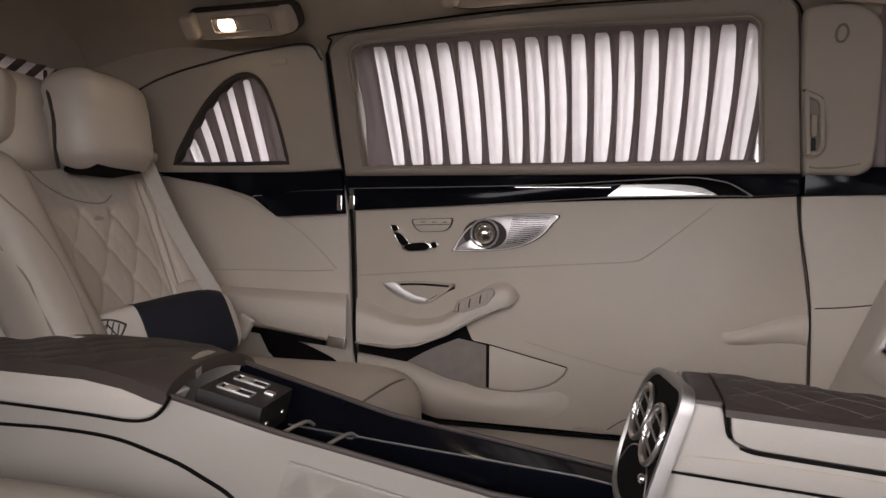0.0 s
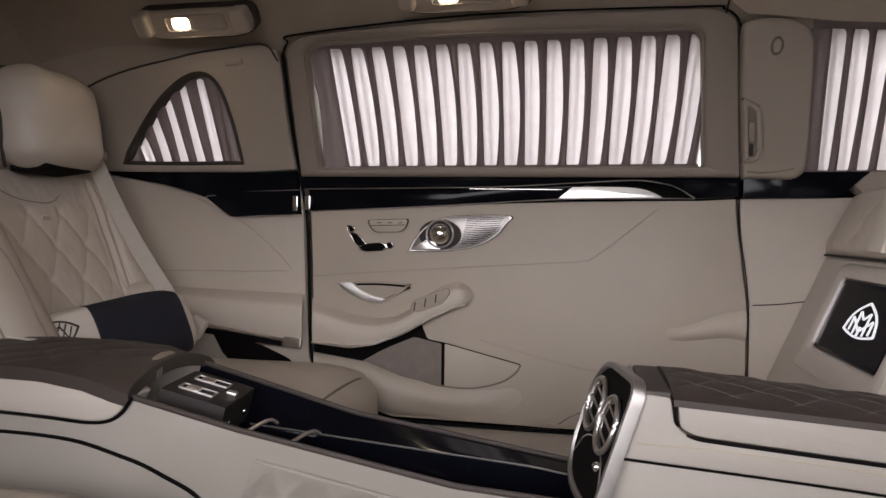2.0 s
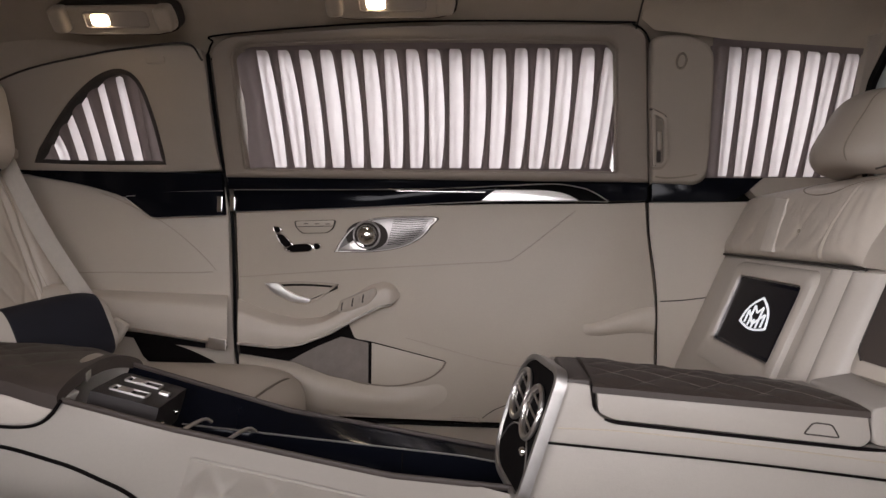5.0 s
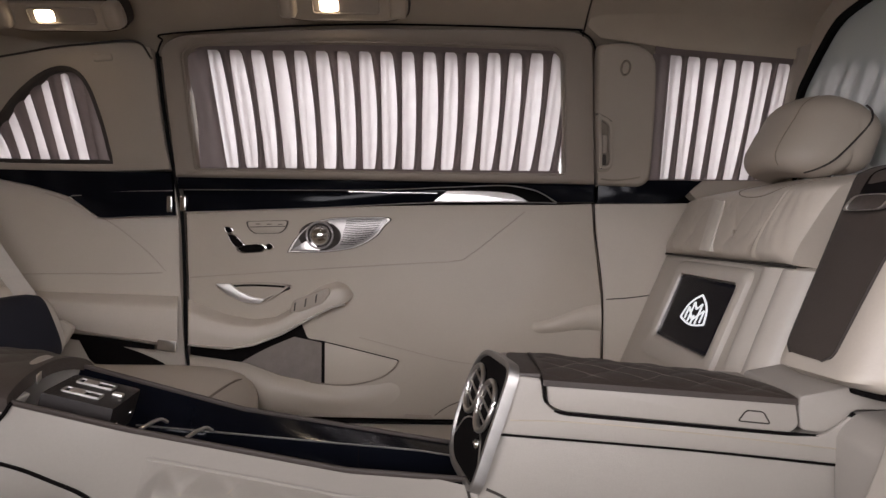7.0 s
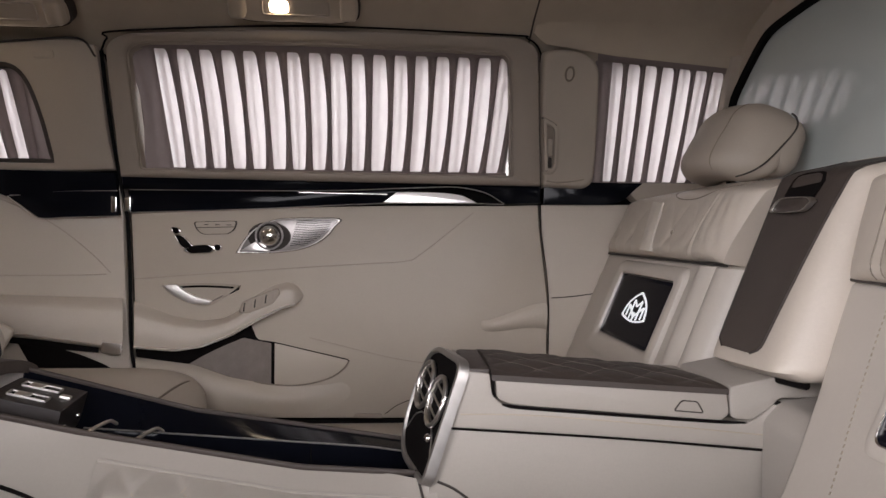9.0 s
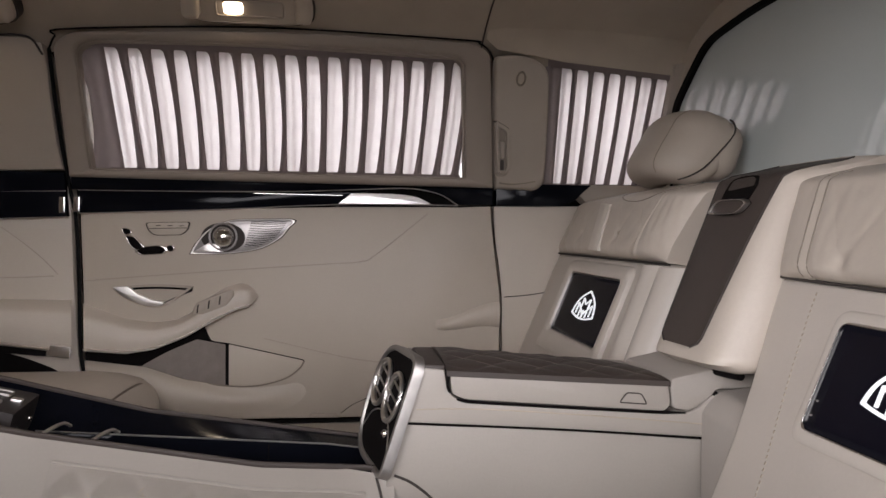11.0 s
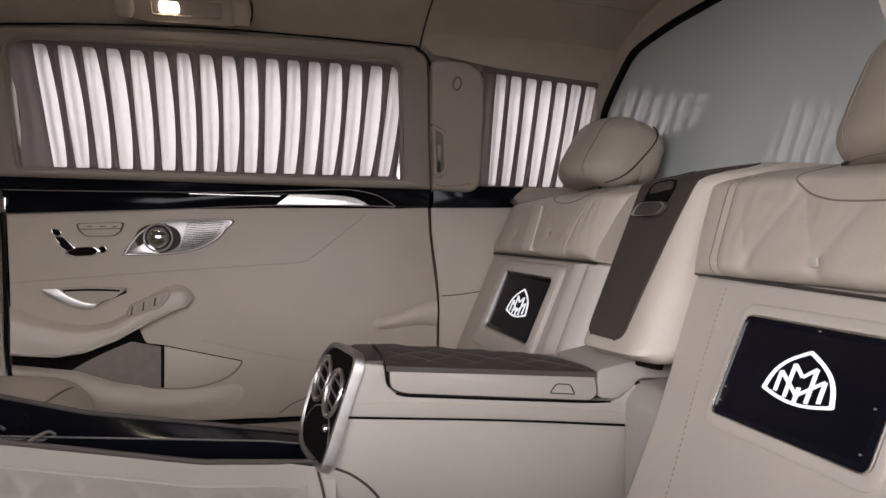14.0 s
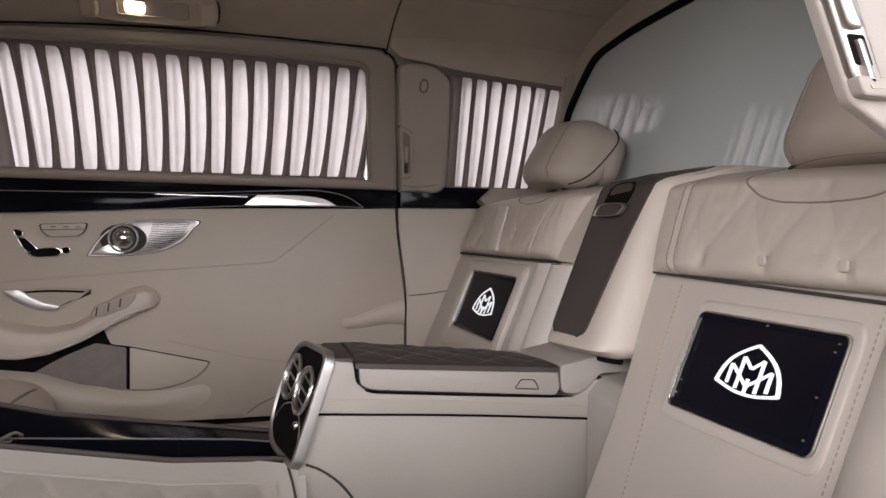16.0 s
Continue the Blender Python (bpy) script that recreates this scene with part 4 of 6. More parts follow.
def rear_facing_seat(near):
    """A folded rear-facing seat: hard lower panel with a screen, quilted upper backrest, headrest."""
    y0, y1 = (0.155, 0.742) if near else (0.950, 1.768)
    sy, sw, sz0, sz1 = (0.459, 0.125, 0.3695, 0.4975) if near else (1.413, 0.162, 0.351, 0.499)
    cy = (y0 + y1) / 2
    s = thing("rear_facing_seat", "beige leather rear-facing seat with screen in its backrest" if near else "beige leather rear-facing seat with belt strap beside the closed door", "seat", "rear-facing seats", "", (0.5, cy, 0))
    foot = y1 - 0.05 if near else y1
    low = rounded([(y0, 0.02), (foot, 0.02), (foot + (0.013 if near else 0), 0.36), (y1, 0.541), (y0, 0.541)], [0.02, 0.02, 0.08, 0.015, 0.015], 4)
    part("lower_panel", prism(low, -0.16, 0.0, 0.010, on_seat, 3), PALE, s, "smooth pale beige lower panel")
    # stitch rows beside the screen
    for a, b in (((0.654, 0.604), (0.311, 0.311)) if near else ((1.175, 1.165),)):
        bm = bmesh.new()
        for z in np.arange(0.03 if near else 0.36, 0.53, 0.0075):
            q = bmesh.ops.create_cube(bm, size=1)
            yy = mixp(b, a, smoothstep(0.15, 0.56, z))
            for w in q["verts"]:
                w.co = on_seat(yy + w.co.y * 0.0018, z + w.co.z * 0.0040, 0.0004 + w.co.x * 0.0012)
        part("stitching", bm, STITCH, s, "", False)
    # screen
    so = rounded([(sy - sw, sz0), (sy + sw, sz0), (sy + sw, sz1), (sy - sw, sz1)], 0.013, 5)
    if near:
        part("screen_surround", ring(rounded([(sy - 0.138, sz0 - 0.016), (sy + 0.140, sz0 - 0.016), (sy + 0.140, sz1 + 0.014), (sy - 0.138, sz1 + 0.014)], 0.022, 5), so, -0.01, 0.0035, place=on_seat, bevel=0.003), PALE, s, "low beige lip round the screen")
        part("side_roll", sheet(lambda u, v: on_seat(mixp(0.302, 0.160, u), mixp(0.03, 0.533, v), -0.001 + 0.020 * math.sin(math.pi * min(1, u * 1.2)) ** 0.6 * smoothstep(0, 0.05, v) * smoothstep(1, 0.96, v)), 14, 30), PALE, s, "padded side roll")
    else:
        part("screen_surround", ring(rounded([(sy - sw - 0.045, sz0 - 0.05), (sy + sw + 0.055, sz0 - 0.05), (sy + sw + 0.050, sz1 + 0.032), (sy - sw - 0.040, sz1 + 0.032)], 0.03, 5), so, -0.01, 0.014, place=on_seat, bevel=0.0125), PALE, s, "softly raised beige screen surround")
        for ya, yb, h in ((1.165, 1.085, 0.030), (1.085, 1.000, 0.036)):
            part("side_roll", sheet(lambda u, v, ya=ya, yb=yb, h=h: on_seat(mixp(ya, yb, u) + 0.045 * (v - 1) * 0.4, mixp(0.30, 0.540, v), h * math.sin(math.pi * u) ** 0.55 - 0.002), 16, 20), PALE, s, "padded vertical roll")
    scr = part("screen", prism(inset(so, 0.002), -0.01, 0.0045, 0.001, on_seat), SCREEN, s, "black glass screen with chrome rim")
    part("screen_rim", ring(so, inset(so, 0.0018), 0.0, 0.0066, place=on_seat, bevel=0.001), CHROME if near else STEEL, scr, "thin bright rim")
    di = rounded([(sy - sw + 0.014, sz0 + 0.009), (sy + sw - 0.020, sz0 + 0.009), (sy + sw - 0.020, sz1 - 0.009), (sy - sw + 0.014, sz1 - 0.009)], 0.002, 2)
    part("display", prism(di, 0.0, 0.0049, 0.0, on_seat), DISPLAY, scr, "dark display")
    if near:
        for a, b in ((0.455, 0.4925), (0.347, 0.487), (0.349, 0.478), (0.352, 0.43), (0.350, 0.386), (0.573, 0.405), (0.574, 0.388)):
            part("key_light", prism([(a - 0.0016, b - 0.0009), (a + 0.0016, b - 0.0009), (a + 0.0016, b + 0.0009), (a - 0.0016, b + 0.0009)], 0.003, 0.0056, 0, on_seat), SILVER, scr)
    my, mz, mw, mh = (0.4545, 0.4385, 0.056, 0.032) if near else (1.398, 0.430, 0.073, 0.036)
    mark(lambda a, b, d: on_seat(my - a * mw, mz + b * mh, d), 0.0056, EMBLEM, scr, "lit_mark", "white lit rounded-triangle mark")
    # upper backrest: bolstered and quilted cushion with a fold at its foot
    b0, b1 = (0.477, 0.572) if near else (1.330, 0.600)
    da, db = (0.123, 0.19) if near else (0.12, 0.17)
    split = 0.655 if near else 1.195

    def back(u, v):
        if near:
            y = mixp(y0 - 0.004, mixp(0.738, 0.782, v), u)
        else:
            y = mixp(mixp(1.085, 1.020, v), mixp(1.766, 1.735, v), u)
        e = abs(2 * u - 1)
        z = mixp(0.546, 0.703, v)
        edge = (1 - e ** 12) * (1 - (abs(2 * v - 1)) ** 8)
        d = 0.004 + 0.027 * edge
        ysp = split + (0.030 if near else -0.05) * v
        inside = smoothstep(0.0, 0.03, (ysp - y) if near else (y - ysp))
        q = quilt(y - b0, z - b1, da, db, 1.0)
        d += ((0.0026 if near else 0.0034) * (q - 0.55)) * inside * smoothstep(0.78, 0.64, v)
        for m in range(-3, 5):
            for dy, dz in ((0, 0), (0.5, 0.5)):
                r = math.hypot(y - (b0 + (m + dy) * da), (z - (b1 + dz * db)) * 0.8)
                d -= 0.0050 * math.exp(-(r / 0.011) ** 2) * inside * (1 if dz == 0 else 0.4)
        d -= (0.0015 if near else 0.009) * math.exp(-((y - ysp) / 0.007) ** 2) * smoothstep(1.0, 0.85, v)
        d += (0.0 if near else 0.014) * (1 - inside) * math.sin(math.pi * v) ** 0.5
        d += 0.0016 * noise.noise((y * 16, z * 22, 3.0)) + 0.0009 * noise.noise((y * 60, z * 30, 7.0))
        if not near:
            d += 0.0030 * noise.noise((y * 50, z * 9, 2.0)) * (1 - inside)
        d -= 0.062 * smoothstep(0.80, 1.0, v) ** 2
        low_z = 0.05 * (0.77 - y) * v if near else 0.0
        return on_seat(y, z + 0.010 * math.sin(math.pi * u) * v - low_z - (0.004 * (1 - v) if near else 0), d)
    part("backrest", sheet(back, 170, 80, (0.15, 0, -0.02)), LEATHER, s, "quilted beige upper backrest")

    def at_y(y, v):
        lo, hi = (y0 - 0.004, mixp(0.738, 0.782, v)) if near else (mixp(1.085, 1.020, v), mixp(1.766, 1.735, v))
        return back((y - lo) / (hi - lo), v)
    if near:
        curve = [(0.575, 0.97), (0.556, 0.83), (0.525, 0.72), (0.487, 0.665), (0.452, 0.65), (0.40, 0.655), (0.345, 0.70), (0.315, 0.82), (0.305, 0.97)]
    else:
        curve = [(1.42, 0.99), (1.405, 0.88), (1.36, 0.80), (1.30, 0.77), (1.24, 0.80), (1.195, 0.88), (1.18, 0.99)]
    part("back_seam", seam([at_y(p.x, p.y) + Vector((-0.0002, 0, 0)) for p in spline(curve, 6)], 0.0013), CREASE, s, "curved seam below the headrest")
    for off in ((0.0, 0.016) if near else (0.0,)):
        part("bolster_seam", seam([at_y(split + off + (0.030 if near else -0.05) * v, v) + Vector((-0.0002, 0, 0)) for v in np.linspace(0.03, 0.92, 24)], 0.0011), CREASE, s)
    # the quilting's creases
    for sg in (1, -1):
        for m in range(-4, 7):
            pts = []
            for j in range(40):
                v = 0.05 + 0.66 * j / 39
                z = mixp(0.546, 0.703, v)
                y = b0 + da * (m - sg * (z - b1) / db)
                if (y0 + 0.02 < y < split - 0.02) if near else (split + 0.02 < y < 1.72):
                    pts.append(at_y(y, v) + Vector((0.0006, 0, 0)))
            if len(pts) > 6:
                part("quilt_crease", tube(pts, 0.0008, 5), STITCH, s)
    part("fold_line", tube([on_seat(mixp(y0 + 0.004 if near else 1.075, y1 - 0.004, k / 20), 0.5425 - (0.012 * (1 - k / 20) if near else 0), 0.003) for k in range(21)], 0.0026, 6), SEAM, s)
    for k, yy in enumerate((b0, b0 - da)):
        if near:
            p = at_y(yy, 0.185)
            part("tuft_button", rbox(0.003, 0.0062, 0.0062, 0.002, 2, None, Matrix.Translation(p + Vector((-0.0045, 0, 0)))), PALE, s, "small square tuft button" if k == 0 else "")
        else:
            part("tuft_button", rbox(0.003, 0.005, 0.005, 0.002, 2, None, Matrix.Translation(at_y(yy, 0.34) + Vector((-0.001, 0, 0)))), STITCH, s)
    # headrest with a padded front, a seam and a rear shell
    hz, hy = (0.779, 0.455) if near else (0.803, 1.372)
    hh = 0.093 if near else 0.088
    tilt = 13 if near else 18
    HM = pose(0.715, hy, hz, 0, tilt, 0)

    def head(p):
        k = p.z / 0.095
        p = Vector((p.x, p.y * (1 - 0.09 * max(0, k) ** 2 - 0.04 * max(0, -k) ** 2), p.z))
        p.x += 0.05 * (p.y / 0.14) ** 2 + 0.02 * k
        p.x += 0.0012 * noise.noise((p.y * 30, p.z * 30, 1.5))
        return p

    def head_front(y, z):
        return HM @ head(Vector((-0.0622 + 0.05 - math.sqrt(max(0.0, 0.05 ** 2 - max(0, abs(z) - (hh - 0.05)) ** 2)), y, z)))
    hr = part("headrest", rbox(0.062, 0.132, hh, 0.05, 22, head, HM), TAUPE, s, "rounded taupe leather headrest")
    for dy in (-0.075, 0.075):
        part("headrest_seam", seam([head_front(dy, z) for z in np.linspace(-hh + 0.008, hh - 0.008, 20)], 0.0013), CREASE, hr)
    if near:
        part("headrest_hem", seam([head_front(y, -hh + 0.004) + Vector((0.004, 0, 0)) for y in np.linspace(-0.11, 0.11, 20)], 0.0025), SEAM, hr)
    part("headrest_seam", seam([HM @ head(Vector((0.014 + 0.022 * z / hh, -(0.0822 + math.sqrt(max(0.0, 0.05 ** 2 - max(0.0, abs(z) - (hh - 0.05)) ** 2))), z))) for z in np.linspace(-hh + 0.004, hh - 0.004, 24)], 0.0022), SEAM, hr, "dark joint along the side")
    # rear shell set off from the front pad by a dark joint
    part("headrest_back", rbox(0.052, 0.092, 0.068, 0.048, 12, None, pose(0.785, hy - 0.040, hz - 0.012, 0, tilt, 0)), TAUPE, hr, "rounded rear shell")
    part("headrest_joint", tube([pose(0.762, hy - 0.036, hz - 0.006, 0, tilt, 0) @ Vector((0, 0.086 * math.copysign(abs(math.cos(a)) ** 0.6, math.cos(a)), 0.060 * math.copysign(abs(math.sin(a)) ** 0.6, math.sin(a)))) for a in np.linspace(0, 2 * math.pi, 41)[:-1]], 0.004, 6, closed=True), SEAM, hr, "dark joint")
    for dy in (-0.06, 0.06):
        part("headrest_post", tube([(0.765, hy + dy, 0.64), (0.765, hy + dy, 0.75)], 0.007, 8), CHROME, s, "chrome post")
    return s


far_seat = rear_facing_seat(False)
rear_facing_seat(True)
part("belt_loop", prism([(1.392, 0.560), (1.458, 0.561), (1.503, 0.679), (1.437, 0.673)], 0.0, 0.036, 0.002, on_seat), BELT, far_seat, "pale belt strap")

# padded divider between the two seats, with a dark leather band and pull
divider = thing("seat_divider", "beige padded divider with dark brown band between the seats", "seat divider", "", "", (0.5, 0.93, 0.35))


def divider_skin(u, v):
    z = mixp(0.390, 0.722, v)
    y = mixp(0.716 + 0.11 * (z - 0.39), 0.942 + 0.10 * (z - 0.39), u)
    k = max(0.0, 1 - v / 0.09)
    y = 0.835 + (y - 0.835) * (1 - 0.20 * (1 - math.sqrt(1 - k * k)))
    z += 0.012 * (1 - u) * (1 - smoothstep(0, 0.2, v))
    e = abs(2 * u - 1)
    d = 0.050 * (1 - e ** 8) * (1 - 0.9 * smoothstep(0.07, 0.0, v) ** 2) * (1 - 0.15 * v)
    d -= 0.10 * smoothstep(0.88, 1.0, v) ** 2
    return on_seat(y, z, d + 0.004)


part("padding", sheet(divider_skin, 30, 40, (0.16, 0, 0.0)), LEATHER, divider, "beige leather padding")


def band(u, v):
    z = mixp(mixp(0.390, 0.722, 0.115), 0.72, v)
    lo, hi = mixp(0.786, 0.768, v), mixp(0.904, 0.932, v)
    c, w = (lo + hi) / 2, (hi - lo) / 2
    y = c + mixp(-w, w, u) * (1 - 0.30 * (1 - math.sqrt(1 - max(0.0, 1 - v / 0.075) ** 2)))
    a, b = 0.716 + 0.11 * (z - 0.39), 0.942 + 0.10 * (z - 0.39)
    return divider_skin((y - a) / (b - a), (z - 0.390) / 0.332) + Vector((-0.0035, 0, 0))


part("band", sheet(band, 12, 48, (0.01, 0, 0)), BROWN, divider, "dark brown leather band")
part("band_joint", tube([band(0.0, k / 30) for k in range(31)] , 0.0016, 5), SEAM, divider)
part("band_joint", tube([band(1.0, k / 30) for k in range(31)] , 0.0016, 5), SEAM, divider)
# Dark rod laid under the padding as the shadow in its gap
part("foot_shade", tube([divider_skin(0.02 + 0.96 * k / 20, 0.0) + Vector((0.010, 0, -0.004)) for k in range(21)], 0.006, 8), DARK, divider, "dark rod for the shade below the padding")
pullc = [tuple(p) for p in spline([(-0.047, 0.004), (-0.035, 0.010), (0.0, 0.012), (0.034, 0.010), (0.046, -0.006), (0.038, -0.010), (0.0, -0.011), (-0.034, -0.009), (-0.047, 0.004)], 4)][:-1]


def on_band(a, b, d):
    p = band(0.52 + a / 0.15, 0.745 + b / 0.30)
    return p + Vector((-d, 0, 0))


pull = part("pull", prism(pullc, 0.0, 0.010, 0.002, on_band), BROWN, divider, "small pull handle with silver rim")
part("pull_rim", ring(scaled(pullc, 1.06), scaled(pullc, 0.95), 0.004, 0.0125, on_band, 0.001), SILVER, pull)
part("pull_recess", prism(scaled([(a * 0.9, b * 2.2 + 0.026) for a, b in pullc], 1.0), -0.001, 0.0022, 0, on_band), DARK, divider)

# ---- centre console between the rear-facing seats ----
CN, CF = 0.80, 0.975
console = thing("front_console", "beige centre console box with quilted brown lid and round vents", "console", "", "", (0.3, 0.94, 0))



def on_side(x, z, d):
    return Vector((x, CN - d, z))


def width_prism(pts, y0, y1, bevel):
    return prism(pts, 0.0, y1 - y0, bevel, lambda a, b, d: Vector((a, y1 - d, b)), 3)


# profiles seen from the side
base_prof = rounded([(0.040, 0.330), (0.30, 0.312), (0.56, 0.288), (0.56, 0.362), (0.515, 0.362), (0.485, 0.333), (0.44, 0.331), (0.125, 0.356), (0.105, 0.372), (0.10, 0.404), (0.064, 0.408)], [0.004, 0.1, 0.004, 0.006, 0.015, 0.02, 0.02, 0.012, 0.01, 0.004, 0.004], 4)
part("body", width_prism(base_prof, CN, CF, 0.006), CONSOLE, console, "pale beige leather body")
part("rear_shoulder", width_prism(rounded([(0.449, 0.338), (0.480, 0.334), (0.508, 0.352), (0.520, 0.366), (0.58, 0.366), (0.60, 0.405), (0.54, 0.402), (0.445, 0.383)], 0.008, 3), CN + 0.003, CF - 0.003, 0.010), CONSOLE, console)
part("rear_wing", width_prism(rounded([(0.500, 0.0), (0.60, 0.0), (0.60, 0.372), (0.520, 0.362), (0.495, 0.335)], 0.01, 3), 0.690, CN + 0.002, 0.006), CONSOLE, console, "beige filler beside the seat")
part("front_cap", width_prism(rounded([(0.063, 0.396), (0.099, 0.396), (0.102, 0.411), (0.069, 0.412)], 0.004, 2), CN + 0.002, CF - 0.022, 0.006), BROWN, console, "brown leather top piece")
lid_prof = rounded([(0.111, 0.369), (0.129, 0.360), (0.435, 0.335), (0.446, 0.345), (0.440, 0.380), (0.108, 0.402)], [0.006, 0.01, 0.006, 0.006, 0.004, 0.004], 3)
lid = part("lid", width_prism(lid_prof, CN + 0.001, CF - 0.001, 0.004), CONSOLE, console, "pale beige leather lid")
part("lid_gap", tube([on_side(p.x, p.y, -0.003) for p in spline([(0.104, 0.404), (0.106, 0.372), (0.125, 0.358), (0.28, 0.344), (0.44, 0.3325), (0.482, 0.332), (0.51, 0.352), (0.52, 0.362)], 6)], 0.003, 6), DARK, console)
part("side_gap", tube([on_side(p.x, p.y, -0.004) for p in spline([(0.045, 0.329), (0.30, 0.311), (0.555, 0.287)], 6)], 0.0035, 6), DARK, console)
part("body_line", seam([on_side(p.x, p.y, 0.0) for p in spline([(0.06, 0.348), (0.15, 0.346), (0.30, 0.334), (0.52, 0.312)], 6)], 0.001), STITCH, console)
latch = rounded([(0.362, 0.350), (0.408, 0.346), (0.398, 0.364), (0.374, 0.366)], 0.005, 3)
part("latch", ring(latch, inset(latch, 0.0018), 0.0, 0.0006, place=on_side), SEAM, lid, "recessed latch outline")


def lid_top(u, v):
    """Quilted lid: crowned across, tapering to a rounded rear end."""
    y = mixp(CN - 0.002, CF + 0.002, v)
    e = 2 * v - 1
    xr = 0.442 - 0.075 * v ** 1.3
    x = mixp(0.103, xr, u)
    z = mixp(0.403, 0.381, u) + 0.004 * v * (1 - u) + 0.009 * (1 - e * e) ** 0.75
    edge = smoothstep(0, 0.12, v) * smoothstep(1, 0.88, v) * smoothstep(0, 0.04, u) * smoothstep(1, 0.95, u)
    z += (quilt(x - 0.1, y - MID, 0.075, 0.06, 0.0045) - 0.002) * edge
    return Vector((x, y, z))


part("quilted_top", sheet(lid_top, 110, 80, (0, 0, -0.008)), BROWN, lid, "diamond-quilted dark brown leather top")
for s in (1, -1):
    for k in range(-9, 12):
        pts = []
        for j in range(31):
            x = 0.115 + 0.31 * j / 30
            y = MID + s * 0.06 * (k - (x - 0.1) / 0.075)
            u = (x - 0.103) / 0.33
            v = (y - CN) / (CF - CN)
            if 0.10 < v < 0.90 and 0.03 < u < 0.94:
                pts.append(lid_top(u, v) + Vector((0, 0, 0.0003)))
        if len(pts) > 3:
            part("quilt_stitch", tube(pts, 0.0003, 4), POCKET_BROWN, lid)

part("lower_body", width_prism(rounded([(0.042, 0.332), (0.020, 0.262), (0.018, 0.235), (0.022, 0.0), (0.56, 0.0), (0.56, 0.292), (0.30, 0.314)], [0.002, 0.004, 0.01, 0.002, 0.002, 0.002, 0.05], 4), CN + 0.008, CF - 0.008, 0.006), CONSOLE, console, "smooth beige lower body, darkened for shade")
part("arc_line", seam([Vector((p.x, CN + 0.0075, p.y)) for p in spline([(0.030, 0.252), (0.055, 0.240), (0.085, 0.215), (0.108, 0.18), (0.122, 0.13), (0.13, 0.05)], 6)], 0.0022), SEAM, console)
# slanting vent face
VX0, VZ0, VX1, VZ1, VL = 0.012, 0.250, 0.066, 0.422, 0.180


def on_vent(a, b, d):
    """a across the car, b metres up the slanting face."""
    n = Vector((-(VZ1 - VZ0), 0, VX1 - VX0)).normalized()
    return Vector((mixp(VX0, VX1, b / VL) - 0.19 * (a - CN), a, mixp(VZ0, VZ1, b / VL))) + n * d


vent_out = rounded([(CN - 0.005, -0.004), (CF + 0.005, -0.004), (CF + 0.005, VL), (CN - 0.005, VL)], [0.022, 0.085, 0.088, 0.030], 10)
vent = part("vent_panel", prism(inset(vent_out, 0.004), -0.004, 0.001, 0.0, on_vent), DARK, console, "dark gloss vent panel")
vent_in = [(a + 0.0055 * smoothstep(CN, CF, a), b) for a, b in inset(vent_out, 0.009)]
part("vent_frame", ring(vent_out, vent_in, -0.009, 0.006, on_vent, 0.003), SATIN, console, "brushed silver frame round the vents")
for yy, vb in ((0.8465, 0.108), (0.922, 0.116)):
    rim = [(yy + 0.034 * math.cos(a), vb + 0.036 * math.sin(a)) for a in np.linspace(0, 2 * math.pi, 33)[:-1]]
    v = part("air_vent", prism(rim, -0.004, 0.003, 0, on_vent), DARK, console, "round chrome air vent")
    part("vent_ring", tube([on_vent(a, b, 0.007) for a, b in rim], 0.0036, 8, closed=True), SILVER, v, "bright ring")
    part("vent_cup", ring([(yy + (a - yy) * 0.93, vb + (b - vb) * 0.93) for a, b in rim], [(yy + (a - yy) * 0.8, vb + (b - vb) * 0.8) for a, b in rim], 0.001, 0.0045, on_vent), STEEL, v)
    for k in range(-1, 2):
        h = 0.032 * math.sqrt(1 - (k * 0.55) ** 2)
        part("vent_blade", tube([on_vent(yy - h, vb + 0.018 * k - 0.006, 0.005), on_vent(yy + h, vb + 0.018 * k + 0.006, 0.006)], 0.0018, 6), SILVER, v)
part("vent_button", rbox(0.007, 0.007, 0.007, 0.0069, 4, None, Matrix.Translation(on_vent(0.838, 0.055, 0.003))), CHROME, console, "small chrome button")
part("vent_split", seam([on_vent(p.x, p.y, 0.0015) for p in spline([(CN + 0.012, 0.035), (0.84, 0.066), (0.888, 0.078), (0.935, 0.066), (CF - 0.012, 0.035)], 6)], 0.0012), SILVER, vent)

# ---- rear centre console with its long tray ----
rear_con = thing("rear_console", "beige rear centre console with gloss black open tray", "console", "", "", (-0.4, 0.95, 0))


def rim_near(x):
    """Height of the near edge of the tray."""
    return float(np.interp(x, [-1.3, -0.937, -0.63, -0.47, -0.163, 0.02], [0.40, 0.375, 0.352, 0.316, 0.262, 0.250]))


def rim_far(x):
    return float(np.interp(x, [-1.3, -0.8, -0.638, -0.568, -0.365, -0.015, 0.02], [0.40, 0.385, 0.364, 0.346, 0.293, 0.240, 0.238]))


YN, YF = 0.842, 1.05


def near_side(u, v):
    """The near flank falls away outwards to the floor."""
    x = mixp(-1.25, 0.03, u)
    z = mixp(rim_near(x), 0.02, v)
    bulge = 0.20 * (1 - math.cos(min(1, v * 1.25) * math.pi / 2)) * mixp(0.75, 1.0, smoothstep(-0.85, -0.40, x))
    wide = 0.17 * math.sin(min(1.0, v * 1.15) * math.pi / 2)
    bulge = mixp(bulge, wide, smoothstep(-0.62, -0.40, x))
    k = smoothstep(-0.06, 0.03, x) * 0.5
    return Vector((x, YN - mixp(bulge, 0.05, k), z))


